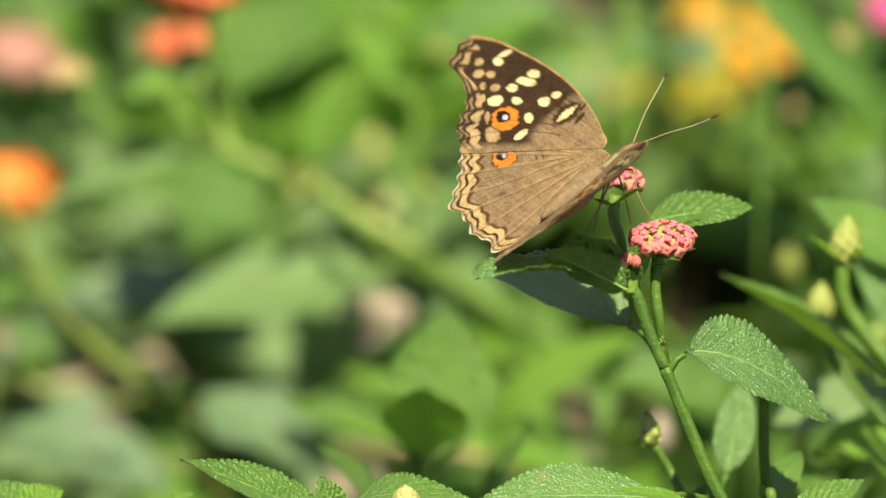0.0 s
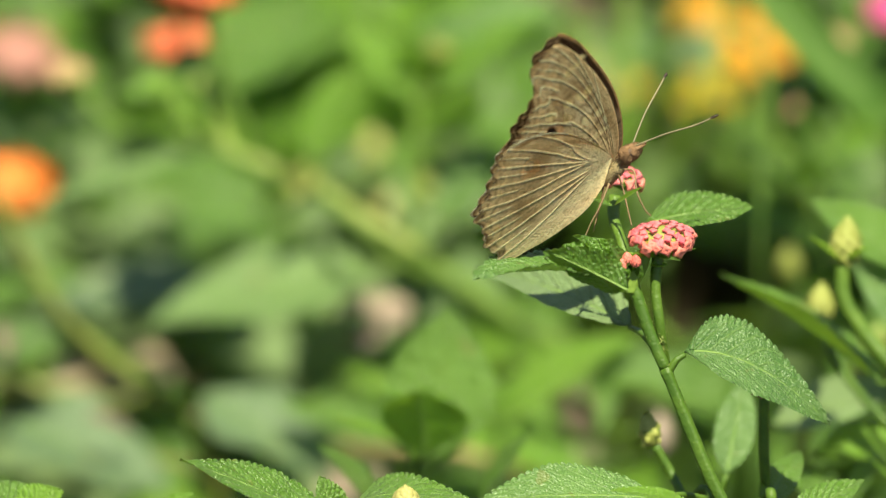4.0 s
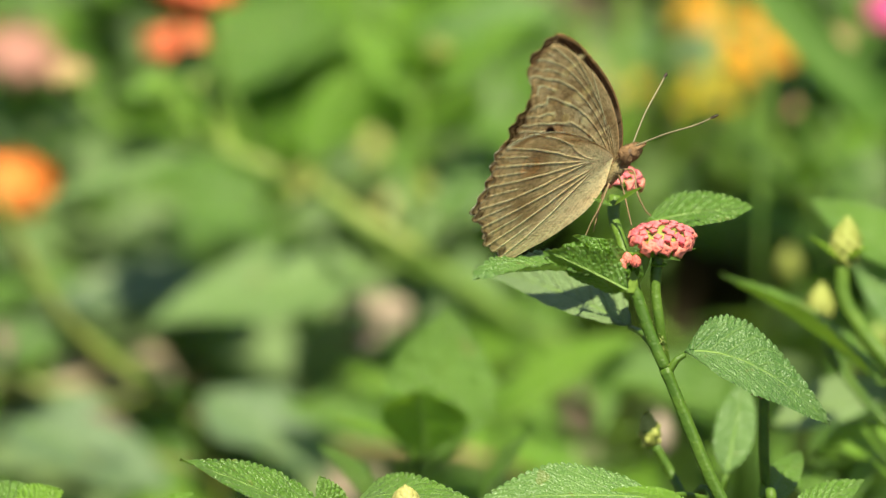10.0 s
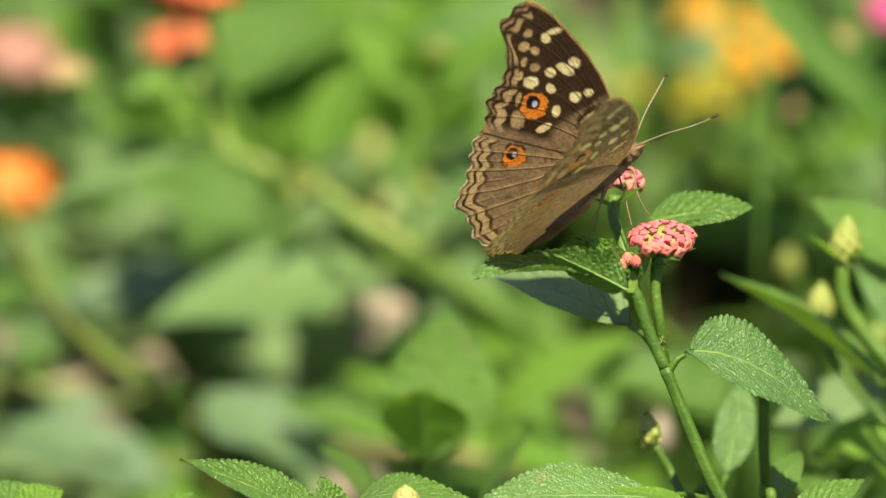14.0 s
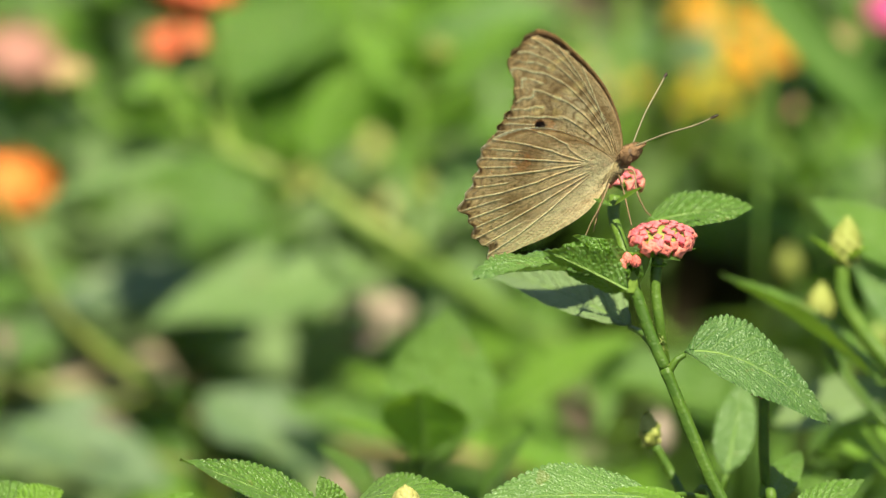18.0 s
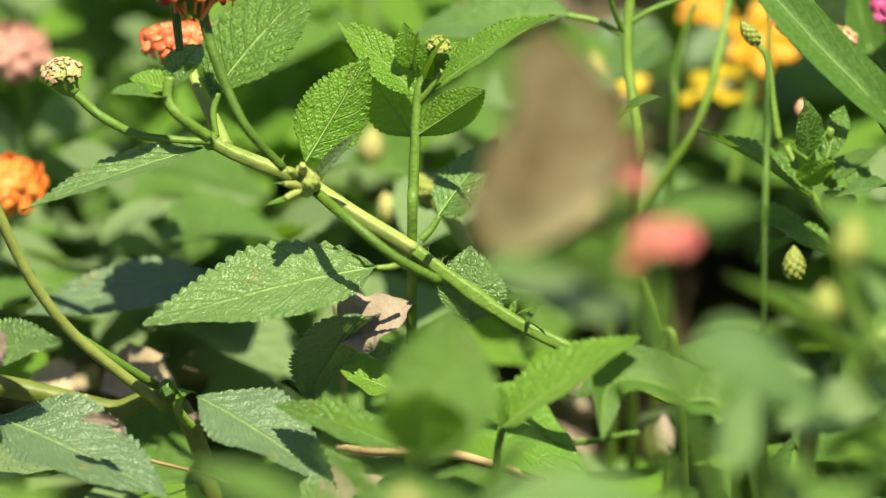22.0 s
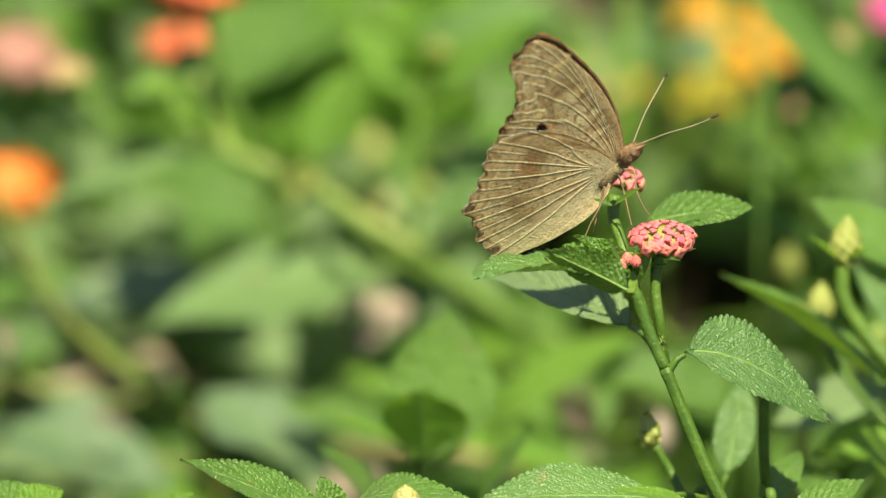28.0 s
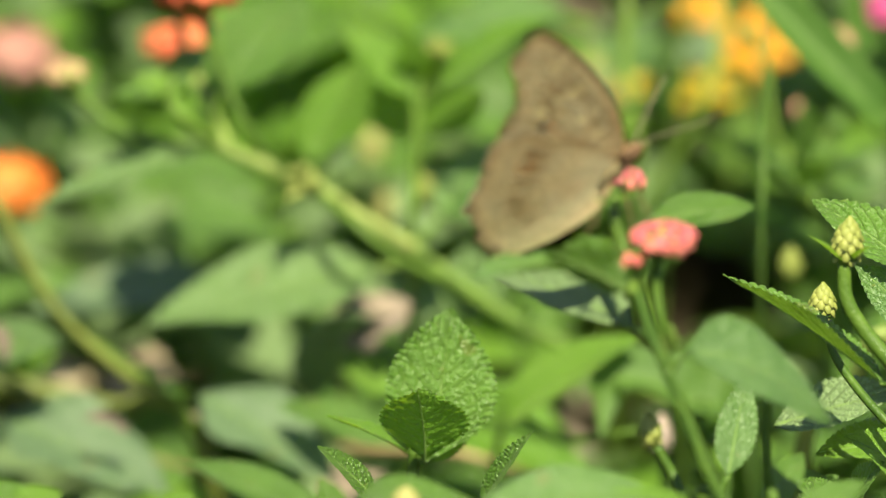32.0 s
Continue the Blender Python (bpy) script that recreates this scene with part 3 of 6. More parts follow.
def perch_plant():
    foot = Vector((near(1300, 1000).x, 0.02, 0.0))
    p = thing("lantana_plant", foot, "green lantana shrub with pink bud heads and toothed leaves", "plant", "lantana shrubs")
    fork = near(1177, 652)
    part("stem", tube([foot, near(1345, 1040), near(1292, 915), near(1255, 840), near(1213, 740), fork], 0.0011, 0.00092, 16, 0.09, swell=((0.99, 0.12),)), STEM, p)
    part("branch", tube([fork, near(1150, 590), near(1128, 525), near(1112, 480)], 0.00098, 0.00105, 10, 0.10), STEM, p)
    part("branch", tube([near(1178, 645, 0.001), near(1168, 575), near(1160, 510), near(1165, 448)], 0.0008, 0.0009, 9, 0.06), STEM, p)
    part("branch", tube([near(1112, 490, 0.001), near(1100, 430, 0.002), near(1086, 385, 0.003), near(1088, 350, 0.0035)], 0.0007, 0.0011, 9, 0.06), STEM, p)
    flower_head(p, near(1172, 424), 0.0048, (0.03, 0.95, 0.30), BUD_PINK, 70, PINK, ROSE, 0.50, "round head of pink square buds with green gaps", 1.80, BUD, 0.0, (0.56, 0.46))
    flower_head(p, near(1106, 320, 0.005), 0.0026, (0.1, 0.9, 0.4), BUD_PINK, 14, PINK, ROSE, 0.6, "small head of pink buds", 1.8)
    for i, (x, y) in enumerate(((1110, 458), (1125, 463), (1100, 470))):
        cone_bud(p, near(x, y, -0.001), 0.0018, 0.0008, (0.1 * i - 0.1, 0.8, 0.5), ROSE)
    # bracts round the fork of the heads
    for i, (x, y, tx, ty, w) in enumerate(((1110, 478, 1075, 425, 26), (1112, 478, 1140, 440, 22), (1112, 482, 1120, 452, 24), (1120, 480, 1060, 455, 24),
                                           (1128, 490, 1138, 470, 22), (1165, 452, 1232, 440, 12), (1163, 455, 1205, 462, 10), (1162, 455, 1120, 448, 12),
                                           (1085, 365, 1050, 352, 10), (1087, 364, 1140, 330, 10), (1112, 486, 1085, 470, 24), (1150, 470, 1180, 468, 14))):
        leaf(p, near(x, y, -0.0005), near(tx, ty, -0.002 + 0.001 * (i % 3)), w, (0.1, 0.5, 0.8), YOUNG if i % 2 else LEAF, 40 + i, None, fold=0.4, curl=0.1, nu=16, nv=4, teeth=5)
    part("calyx", tube([near(1114, 520), near(1120, 490), near(1126, 468), near(1128, 448)], 0.0011, 0.0024, 12, 0.08), FRESH_STEM, p)
    # the leaf under the butterfly, its edge to the eye
    leaf(p, near(1106, 492, 0.0), near(834, 490, -0.003), 200, (-0.04, 0.965, 0.26), GREY, 11, near(1128, 524), "toothed leaf under the butterfly", fold=0.16, curl=0.20, nu=120, nv=14, teeth=22, wave=0.05, quilt=0.045)
    leaf(p, near(1112, 512, -0.004), near(962, 446, -0.004), 84, (-0.20, 0.62, -0.76), LEAF, 15, fold=0.30, curl=0.10, nu=80, nv=10, teeth=14, wave=0.10, label="leaf edge turned up, the light shining through")
    for i, (x, y, tx, ty, w, f) in enumerate(((1098, 492, 968, 452, 78, (-0.1, 0.55, 0.83)), (1092, 470, 1012, 418, 46, (-0.3, 0.6, 0.7)), (1100, 486, 1068, 426, 40, (0.1, 0.5, 0.85)), (1108, 494, 1052, 470, 44, (0.2, 0.4, 0.9)), (1060, 470, 1000, 432, 40, (0.0, 0.8, 0.6)))):
        leaf(p, near(x, y, -0.0008), near(tx, ty, -0.0016 + 0.0006 * (i % 3)), w, f, LEAF, 70 + i, fold=0.5, curl=0.35, nu=36, nv=7, teeth=9, wave=0.22, quilt=0.06)
    leaf(p, near(1116, 580, 0.004), near(846, 474, 0.012), 128, (0.05, 0.78, 0.62), PALE, 12, near(1158, 614, 0.0005), fold=0.2, curl=0.2)
    leaf(p, near(1146, 396, 0.005), near(1334, 368, 0.006), 108, (0.1, 0.80, 0.55), LEAF, 13, near(1165, 450, 0.003), fold=0.16, curl=0.24, nu=100, nv=12, teeth=16, quilt=0.06)
    leaf(p, near(1212, 628, 0.0), near(1470, 757, 0.002), 186, (0.26, 0.60, 0.75), GREY, 14, near(1183, 658), "broad toothed leaf drooping at its tip", fold=0.12, curl=0.40, nu=120, nv=14, teeth=24, sway=0.42)

    hairs(p, [near(1255, 840), near(1213, 740), fork, near(1150, 590), near(1128, 525), near(1112, 480)], 260, 0.0015)
    hairs(p, [fork, near(1168, 575), near(1160, 510), near(1163, 460)], 110, 0.0013)


perch_plant()


def low_plants():
    """Shoots whose tops just reach into view below the butterfly."""
    foot = Vector((near(1360, 900).x, 0.03, 0.0))
    p = thing("lantana_plant", foot, "lantana shoot with a straight stalk and pale leaf", "plant", "lantana shrubs")
    part("stem", tube([foot, near(1366, 980, 0.006), near(1358, 890, 0.006), near(1352, 800, 0.005), near(1352, 700, 0.004)], 0.0009, 0.0008, 9, 0.05), STEM, p)
    flower_head(p, near(1352, 690, 0.004), 0.0019, (0, 0.9, 0.4), BUD_SMALL, 16, TWIG, None, 0.5)
    leaf(p, near(1288, 842, 0.012), near(1316, 662, 0.014), 72, (0.15, 0.35, 0.92), GREY, 21, near(1275, 870, 0.012), fold=0.2, curl=0.05)
    leaf(p, near(1345, 905, 0.004), near(1420, 800, 0.010), 60, (0.3, 0.7, 0.6), LEAF, 22)
    leaf(p, near(1400, 930, 0.002), near(1530, 850, 0.004), 80, (0.2, 0.8, 0.5), LEAF, 23)

    foot = Vector((near(1205, 900).x, 0.012, 0.0))
    p = thing("lantana_plant", foot, "lantana shoot with a nodding green bud", "plant", "lantana shrubs")
    part("stem", tube([foot, near(1262, 985, 0.007), near(1214, 890, 0.007), near(1190, 842, 0.008), near(1160, 790, 0.008)], 0.0007, 0.0008, 9), STEM, p)
    cone_bud(p, near(1150, 766, 0.008), 0.0052, 0.0018, (-0.12, 0.95, 0.2), BUD, "closed yellow-green bud", 16, 0.12)
    leaf(p, near(1168, 880, 0.0), near(852, 890, -0.003), 150, (-0.05, 0.75, 0.66), GREY, 24, near(1250, 885, 0.004), "broad quilted leaf below the butterfly", fold=0.12, curl=0.12, nu=110, nv=12, teeth=24)
    leaf(p, near(1230, 900, -0.002), near(1080, 868, -0.004), 46, (0, 0.8, 0.6), YOUNG, 25)

    foot = Vector((near(700, 900).x, 0.008, 0.0))
    p = thing("lantana_plant", foot, "lantana shoot with crisp toothed leaves catching the sun", "plant", "lantana shrubs")
    part("stem", tube([foot, near(690, 1000), near(708, 940)], 0.0012, 0.001, 9), STEM, p)
    leaf(p, near(720, 930, 0.002), near(560, 960, -0.002), 100, (0.1, 0.85, 0.5), LEAF, 26, fold=0.2, curl=0.25)
    leaf(p, near(626, 900, 0.002), near(880, 912, 0.0), 150, (0.0, 0.86, 0.5), LEAF, 27, fold=0.10, curl=0.95, nu=110, nv=12, teeth=22)
    cone_bud(p, near(718, 885, -0.002), 0.0034, 0.0021, (0, 0.9, 0.4), CREAM)
    leaf(p, near(585, 930, 0.0), near(318, 816, -0.002), 118, (0.25, 0.80, 0.55), LEAF, 28, label="toothed leaf with a curled edge", fold=0.22, curl=0.16, nu=110, nv=12, teeth=24)
    leaf(p, near(600, 925, 0.001), near(566, 842, 0.001), 64, (0.25, 0.5, 0.8), LEAF, 29)

    foot = Vector((near(40, 900).x, 0.008, 0.0))
    p = thing("lantana_plant", foot, "low lantana shoot with toothed young leaves", "plant", "lantana shrubs")
    part("stem", tube([foot, near(30, 1000), near(40, 940)], 0.001, 0.0009, 8), STEM, p)
    leaf(p, near(40, 930, 0.004), near(110, 868, 0.004), 110, (0, 0.8, 0.6), YOUNG, 31)
    leaf(p, near(40, 930, 0.004), near(-30, 850, 0.006), 110, (0, 0.8, 0.6), LEAF, 32)
    leaf(p, near(290, 930, 0.006), near(345, 872, 0.006), 60, (0, 0.8, 0.6), YOUNG, 33)


low_plants()


def right_plant():
    foot = Vector((near(1640, 900).x, 0.035, 0.0))
    p = thing("lantana_plant", foot, "lantana shrub with closed cone buds on bent stalks", "plant", "lantana shrubs")
    part("stem", tube([foot, near(1680, 820, 0.018), near(1610, 690, 0.016), near(1530, 590, 0.016), near(1495, 530, 0.016), near(1490, 470, 0.016)], 0.0015, 0.0011, 9, 0.05), STEM, p)
    cone_bud(p, near(1496, 436, 0.016), 0.0072, 0.0024, (0.1, 0.97, 0.2), BUD, "closed yellow-green bud")
    leaf(p, near(1490, 470, 0.016), near(1424, 416, 0.014), 26, (-0.3, 0.7, 0.6), YOUNG, 51, fold=0.5, nu=16, nv=4, teeth=0)
    leaf(p, near(1498, 470, 0.016), near(1540, 435, 0.014), 22, (0.3, 0.7, 0.6), YOUNG, 52, fold=0.5, nu=16, nv=4, teeth=0)
    leaf(p, near(1560, 680, 0.016), near(1278, 488, 0.020), 104, (0.42, 0.88, 0.10), LEAF, 53, near(1610, 690, 0.016), "long folded leaf, its upper side lit", fold=0.55, curl=0.10, nu=110, nv=12, teeth=24)
    leaf(p, near(1640, 500, 0.022), near(1435, 352, 0.024), 120, (-0.2, 0.85, 0.5), LEAF, 54, fold=0.3, curl=0.1)
    leaf(p, near(1665, 600, 0.022), near(1506, 468, 0.022), 104, (0.1, 0.5, 0.85), GREY, 55, fold=0.2)
    cone_bud(p, near(1452, 541, 0.022), 0.0056, 0.0021, (0.05, 0.97, 0.2), BUD, "closed yellow-green bud")
    part("branch", tube([near(1454, 565, 0.022), near(1480, 640, 0.022), near(1560, 740, 0.02), near(1640, 800, 0.02)], 0.0006, 0.0008, 8), STEM, p)
    for i, (x, y, tx, ty, w, k) in enumerate(((1640, 860, 1490, 772, 120, 2), (1600, 780, 1440, 800, 100, 2), (1640, 800, 1530, 740, 100, 3),
                                              (1500, 920, 1400, 850, 90, 0), (1365, 752, 1610, 696, 112, 3), (1470, 905, 1385, 822, 70, 0), (1500, 900, 1560, 815, 80, 0), (1420, 905, 1480, 838, 60, 0))):
        leaf(p, near(x, y, 0.022 + 0.004 * (i % 3)), near(tx, ty, 0.02 + 0.005 * (i % 3)), w, (-0.1 + 0.1 * (i % 3), 0.7, 0.7), (LEAF, GREY, YOUNG, PALE)[k], 60 + i)


right_plant()


def young_shoot():
    foot = Vector((back(740, 900, 0.03).x, 0.035, 0.0))
    p = thing("lantana_plant", foot, "young lantana shoot with bright upright leaves", "plant", "lantana shrubs")
    part("stem", tube([foot, back(730, 900, 0.028), back(748, 815, 0.027)], 0.001, 0.0009, 8), STEM, p)
    leaf(p, back(752, 818, 0.028), back(795, 544, 0.029), 196, (0.10, 0.30, 0.95), LEAF, 71, label="large bright young leaf standing upright", fold=0.22, curl=0.10, nu=110, nv=12, teeth=22, peak=0.78)
    leaf(p, back(748, 818, 0.026), back(738, 690, 0.023), 158, (0.10, 0.62, -0.75), YOUNG, 72, fold=0.2, curl=0.1, peak=0.85)
    leaf(p, back(745, 815, 0.029), back(578, 738, 0.026), 62, (-0.1, 0.85, 0.5), YOUNG, 73, fold=0.3)
    leaf(p, back(755, 815, 0.03), back(862, 690, 0.030), 56, (0.5, 0.3, 0.8), YOUNG, 74, fold=0.4)
    leaf(p, back(668, 890, 0.024), back(563, 788, 0.022), 66, (0.3, 0.6, 0.7), LEAF, 75)
    leaf(p, back(850, 895, 0.024), back(946, 762, 0.022), 46, (-0.5, 0.5, 0.7), LEAF, 76, fold=0.5)


young_shoot()


def spindle_node():
    """A knobbly swelling where side shoots broke off."""
    me = dome(0.0021, 1.35, 20, 26)
    for v in me.vertices:
        v.co *= 1 + 0.40 * noise.noise(v.co * 700) + 0.22 * noise.noise(v.co * 1800) + 0.08 * noise.noise(v.co * 4500)
    return me


def trailing_plant():
    """The long pale stem that crosses behind, with its leaves and orange heads."""
    foot = back(1420, 860, 0.062)
    foot.z = 0.0
    p = thing("lantana_plant", foot, "trailing lantana with a pale ribbed stem and orange flower heads", "plant", "lantana shrubs")
    main = [foot, back(1300, 760, 0.060), back(1180, 702), back(1080, 655), back(990, 608), back(900, 562), back(800, 492), back(735, 442), back(640, 385), back(541, 320)]
    part("stem", tube(main[:8], 0.0011, 0.00105, 16, 0.12, swell=((0.5, 0.3), (0.8, 0.3))), FRESH_STEM, p, None, "green ribbed stem with hairs")
    part("stem", tube(main[7:], 0.00105, 0.0010, 16, 0.12), PALE_STEM, p, None, "pale ribbed stem with hairs")
    part("branch", tube([back(778, 497, 0.057), back(700, 455, 0.056), back(625, 395, 0.056), back(572, 350, 0.058), back(545, 325, 0.059)], 0.0008, 0.00085, 10), STEM, p)
    part("branch", tube([back(541, 318), back(500, 305), back(420, 274), back(376, 250)], 0.0011, 0.0010, 14, 0.12), PALE_STEM, p)
    part("branch", tube([back(380, 254, 0.059), back(318, 250, 0.059), back(250, 241, 0.059), back(185, 208, 0.06), back(138, 166, 0.06)], 0.00055, 0.0008, 9), FRESH_STEM, p)
    part("branch", tube([back(404, 262), back(378, 205, 0.062), back(352, 150, 0.063), back(332, 105, 0.064)], 0.0011, 0.0009, 12, 0.10), PALE_STEM, p)
    part("branch", tube([back(388, 245, 0.060), back(382, 205, 0.060), back(390, 168, 0.060)], 0.0005, 0.0006, 8), FRESH_STEM, p)
    part("branch", tube([back(374, 246, 0.058), back(325, 210, 0.057), back(303, 180, 0.057), back(306, 140, 0.057)], 0.0009, 0.0008, 10, 0.06), FRESH_STEM, p)
    part("branch", tube([back(505, 300, 0.057), back(440, 228, 0.056), back(402, 150, 0.056), back(378, 85, 0.056), back(364, 30, 0.056)], 0.0007, 0.0009, 10), STEM, p)
    part("branch", tube([back(324, 95, 0.058), back(320, 60, 0.058), back(316, 15, 0.058)], 0.0006, 0.0008, 8), STEM, p)
    part("node", spindle_node(), KNOT, p, Matrix.Translation(back(546, 322, 0.0575)) @ VIEW.to_4x4() @ pose(0, 0, 0, 0, 0, 40), "swollen yellow-green node")
    part("node", dome(0.0013, 1.2), FRESH_STEM, p, Matrix.Translation(back(377, 252)))
    for x, y, tx, ty in ((540, 306, 538, 294), (528, 312, 514, 303), (532, 330, 508, 327), (530, 340, 510, 352)):
        part("stub", tube([back(x, y, 0.057), back((x + tx) / 2, (y + ty) / 2, 0.0565), back(tx, ty, 0.056)], 0.0008, 0.0005, 8, 0, 4), KNOT, p)
    # heads
    flower_head(p, back(118, 133, 0.06), 0.0030, (-0.1, 0.93, 0.3), BUD_SMALL, 56, CREAM, BLUSH, 0.72, "head of cream and pale pink buds", 1.75, BUD, 0.45)
    part("calyx", tube([back(142, 170, 0.06), back(130, 157, 0.06), back(122, 143, 0.06)], 0.0008, 0.0026, 12, 0.06, 4), FRESH_STEM, p)
    flower_head(p, back(350, -12, 0.056), 0.0058, (0.05, 0.99, -0.08), OPEN_LONG, 46, ORANGE, SCARLET, 0.42, "orange flower head on a dark stalk", 1.75)
    part("calyx", tube([back(365, 38, 0.056), back(358, 20, 0.056), back(352, 0, 0.056)], 0.0008, 0.0036, 12, 0.06, 4), STEM, p)
    flower_head(p, back(318, 72, 0.067), 0.0050, (-0.10, 0.97, 0.15), OPEN_LONG, 44, SALMON, SCARLET, 0.42, "orange-red flower head", 1.75, mixed=0.4)
    top_leaves = (
        (362, 262, 48, 378, 84, (-0.1, 0.85, 0.5), SHEEN, 0.30), (540, 288, 652, 106, 128, (-0.35, -0.15, -0.90), YOUNG, 0.15),
        (386, 178, 548, -22, 172, (-0.35, 0.42, 0.85), LEAF, 0.15), (302, 178, 200, 168, 58, (0, 0.85, 0.5), LEAF, 0.3),
        (304, 165, 236, 140, 56, (0, 0.7, 0.7), YOUNG, 0.3), (300, 150, 362, 82, 62, (0.2, 0.8, 0.5), LEAF, 0.3), (300, 140, 246, 98, 38, (0.2, 0.7, 0.6), GREY, 0.3),
        (306, 160, 350, 118, 46, (0.1, 0.8, 0.5), LEAF, 0.4), (308, 172, 262, 158, 34, (0.1, 0.8, 0.5), YOUNG, 0.4),
    )
    stem_leaves = (
        (668, 474, 262, 582, 186, (-0.06, 0.70, 0.71), SHEEN, 0.20), (826, 572, 836, 436, 122, (0.15, 0.50, 0.85), SHEEN, 0.2),
        (776, 385, 884, 246, 84, (0.40, 0.55, -0.70), GREY, 0.25), (560, 318, 640, 235, 26, (0.3, 0.5, 0.8), PALE, 0.4),
        (520, 350, 470, 366, 15, (0, 0.8, 0.6), YOUNG, 0.1), (520, 330, 470, 332, 14, (0, 0.8, 0.6), YOUNG, 0.1), (568, 335, 592, 292, 20, (0, 0.5, 0.8), LEAF, 0.3),
        (640, 560, 590, 500, 60, (0.1, 0.7, 0.6), GREY, 0.2), (585, 300, 625, 250, 44, (0.1, 0.7, 0.6), DUSTY, 0.2),
    )
    low_leaves = (
        (905, 560, 975, 535, 16, (0, 0.8, 0.6), YOUNG, 0.3), (900, 562, 915, 528, 18, (0, 0.8, 0.6), YOUNG, 0.3), (930, 570, 952, 540, 14, (0, 0.8, 0.6), LEAF, 0.3),
        (378, 482, 42, 560, 122, (0, 0.75, 0.65), DUSTY, 0.15), (700, 690, 606, 650, 92, (0, 0.75, 0.65), YOUNG, 0.2), (715, 640, 622, 604, 46, (0, 0.75, 0.65), LEAF, 0.2),
        (884, 752, 1128, 597, 122, (-0.25, 0.66, 0.71), YOUNG, 0.45), (882, 752, 886, 680, 50, (-0.4, 0.5, 0.7), YOUNG, 0.2), (706, 790, 493, 714, 96, (-0.1, 0.8, 0.6), LEAF, 0.2),
    )
    for i, (x, y, tx, ty, w, face, mat, fold) in enumerate(top_leaves + stem_leaves + low_leaves):
        d = 0.0575 if i in (3, 4, 5, 7, 8) else 0.072 if mat in (GREY, DUSTY) and x != 776 else (0.052 if x in (884, 882, 706) else 0.059 + 0.001 * (i % 4))
        leaf(p, back(x, y, d), back(tx, ty, d + 0.003 * ((i % 3) - 1)), w, face, mat, 100 + i, fold=fold, curl=0.10 + 0.05 * (i % 3), wave=0.04, nu=100 if w > 60 else 40, nv=11 if w > 60 else 5, teeth=20 if w > 60 else (9 if w > 30 else 0))
    for x, y, tx, ty in ((722, 462, 668, 474), (745, 425, 778, 384), (884, 792, 884, 752)):
        part("petiole", tube([back(x, y, 0.058), back((x + tx) / 2, (y + ty) / 2 + 4, 0.058), back(tx, ty, 0.058)], 0.0007, 0.00045, 8), FRESH_STEM, p)
    hairs(p, [back(1080, 655), back(900, 562), back(735, 442), back(541, 320), back(376, 250)], 320, 0.0022)
    hairs(p, [back(374, 246, 0.058), back(325, 210, 0.057), back(303, 180, 0.057)], 60, 0.0018)
    hairs(p, [back(505, 300, 0.057), back(440, 228, 0.056), back(402, 150, 0.056), back(378, 85, 0.056)], 70, 0.0015)


trailing_plant()


def upright_shoot():
    foot = back(726, 560, 0.066)
    foot.z = 0.0
    p = thing("lantana_plant", foot, "upright lantana shoot with a whorl of fresh leaves", "plant", "lantana shrubs")
    part("stem", tube([foot, back(730, 440, 0.0605), back(732, 340, 0.061), back(736, 245, 0.061), back(742, 165, 0.061), back(768, 95, 0.061)], 0.0009, 0.0007, 10, 0.05), FRESH_STEM, p)
    part("branch", tube([back(742, 185, 0.061), back(762, 160, 0.0605), back(782, 128, 0.060)], 0.0006, 0.0004, 8), FRESH_STEM, p)
    shoots = ((734, 246, 856, 162, 74, YOUNG, (0.10, 0.25, -0.95), 0.35, 0.9), (728, 248, 612, 84, 110, YOUNG, (-0.20, 0.62, 0.76), 0.15, 0.72), (736, 176, 602, 40, 84, YOUNG, (-0.25, 0.70, 0.60), 0.40, 0.72),
              (764, 166, 980, 34, 92, YOUNG, (-0.10, 0.78, 0.55), 0.35, 0.72), (728, 130, 718, 44, 52, YOUNG, (0.0, 0.5, 0.85), 0.3, 0.8), (748, 140, 812, 78, 40, YOUNG, (0.1, 0.7, 0.6), 0.4, 0.8),
              (752, 150, 792, 70, 34, YOUNG, (0.2, 0.6, 0.7), 0.4, 0.8), (756, 150, 762, 76, 30, YOUNG, (-0.1, 0.5, 0.8), 0.4, 0.8), (758, 150, 806, 110, 26, LEAF, (0.1, 0.8, 0.5), 0.4, 0.8), (740, 130, 742, 62, 26, YOUNG, (-0.3, 0.5, 0.8), 0.4, 0.8))
    for i, (x, y, tx, ty, w, mat, face, fold, peak) in enumerate(shoots):
        far = 0.0025 if i == 1 else 0.0
        leaf(p, back(x, y, 0.061 + far), back(tx, ty, 0.060 + 0.002 * (i % 3 - 1) + far), w, face, mat, 130 + i, fold=fold, curl=0.14, nu=80, nv=9, teeth=18 if w > 45 else 9, peak=peak)
    flower_head(p, back(776, 86, 0.0605), 0.0018, (0.1, 0.95, 0.3), BUD_SMALL, 16, BUD, CREAM, 0.8, "small head of green buds", 1.8, BUD)
    # pale stalk and seed heads just behind
    part("branch", tube([back(828, 440, 0.070), back(802, 392, 0.070), back(768, 352, 0.070)], 0.0012, 0.0014, 10), PALE_STEM, p)
    cone_bud(p, back(752, 342, 0.070), 0.0058, 0.0019, (-0.4, 0.85, 0.3), BUD)
    cone_bud(p, back(688, 372, 0.080), 0.0046, 0.0016, (-0.2, 0.9, 0.3), CREAM)
    cone_bud(p, back(658, 262, 0.085), 0.0050, 0.0019, (0.1, 0.9, 0.3), CREAM)


upright_shoot()


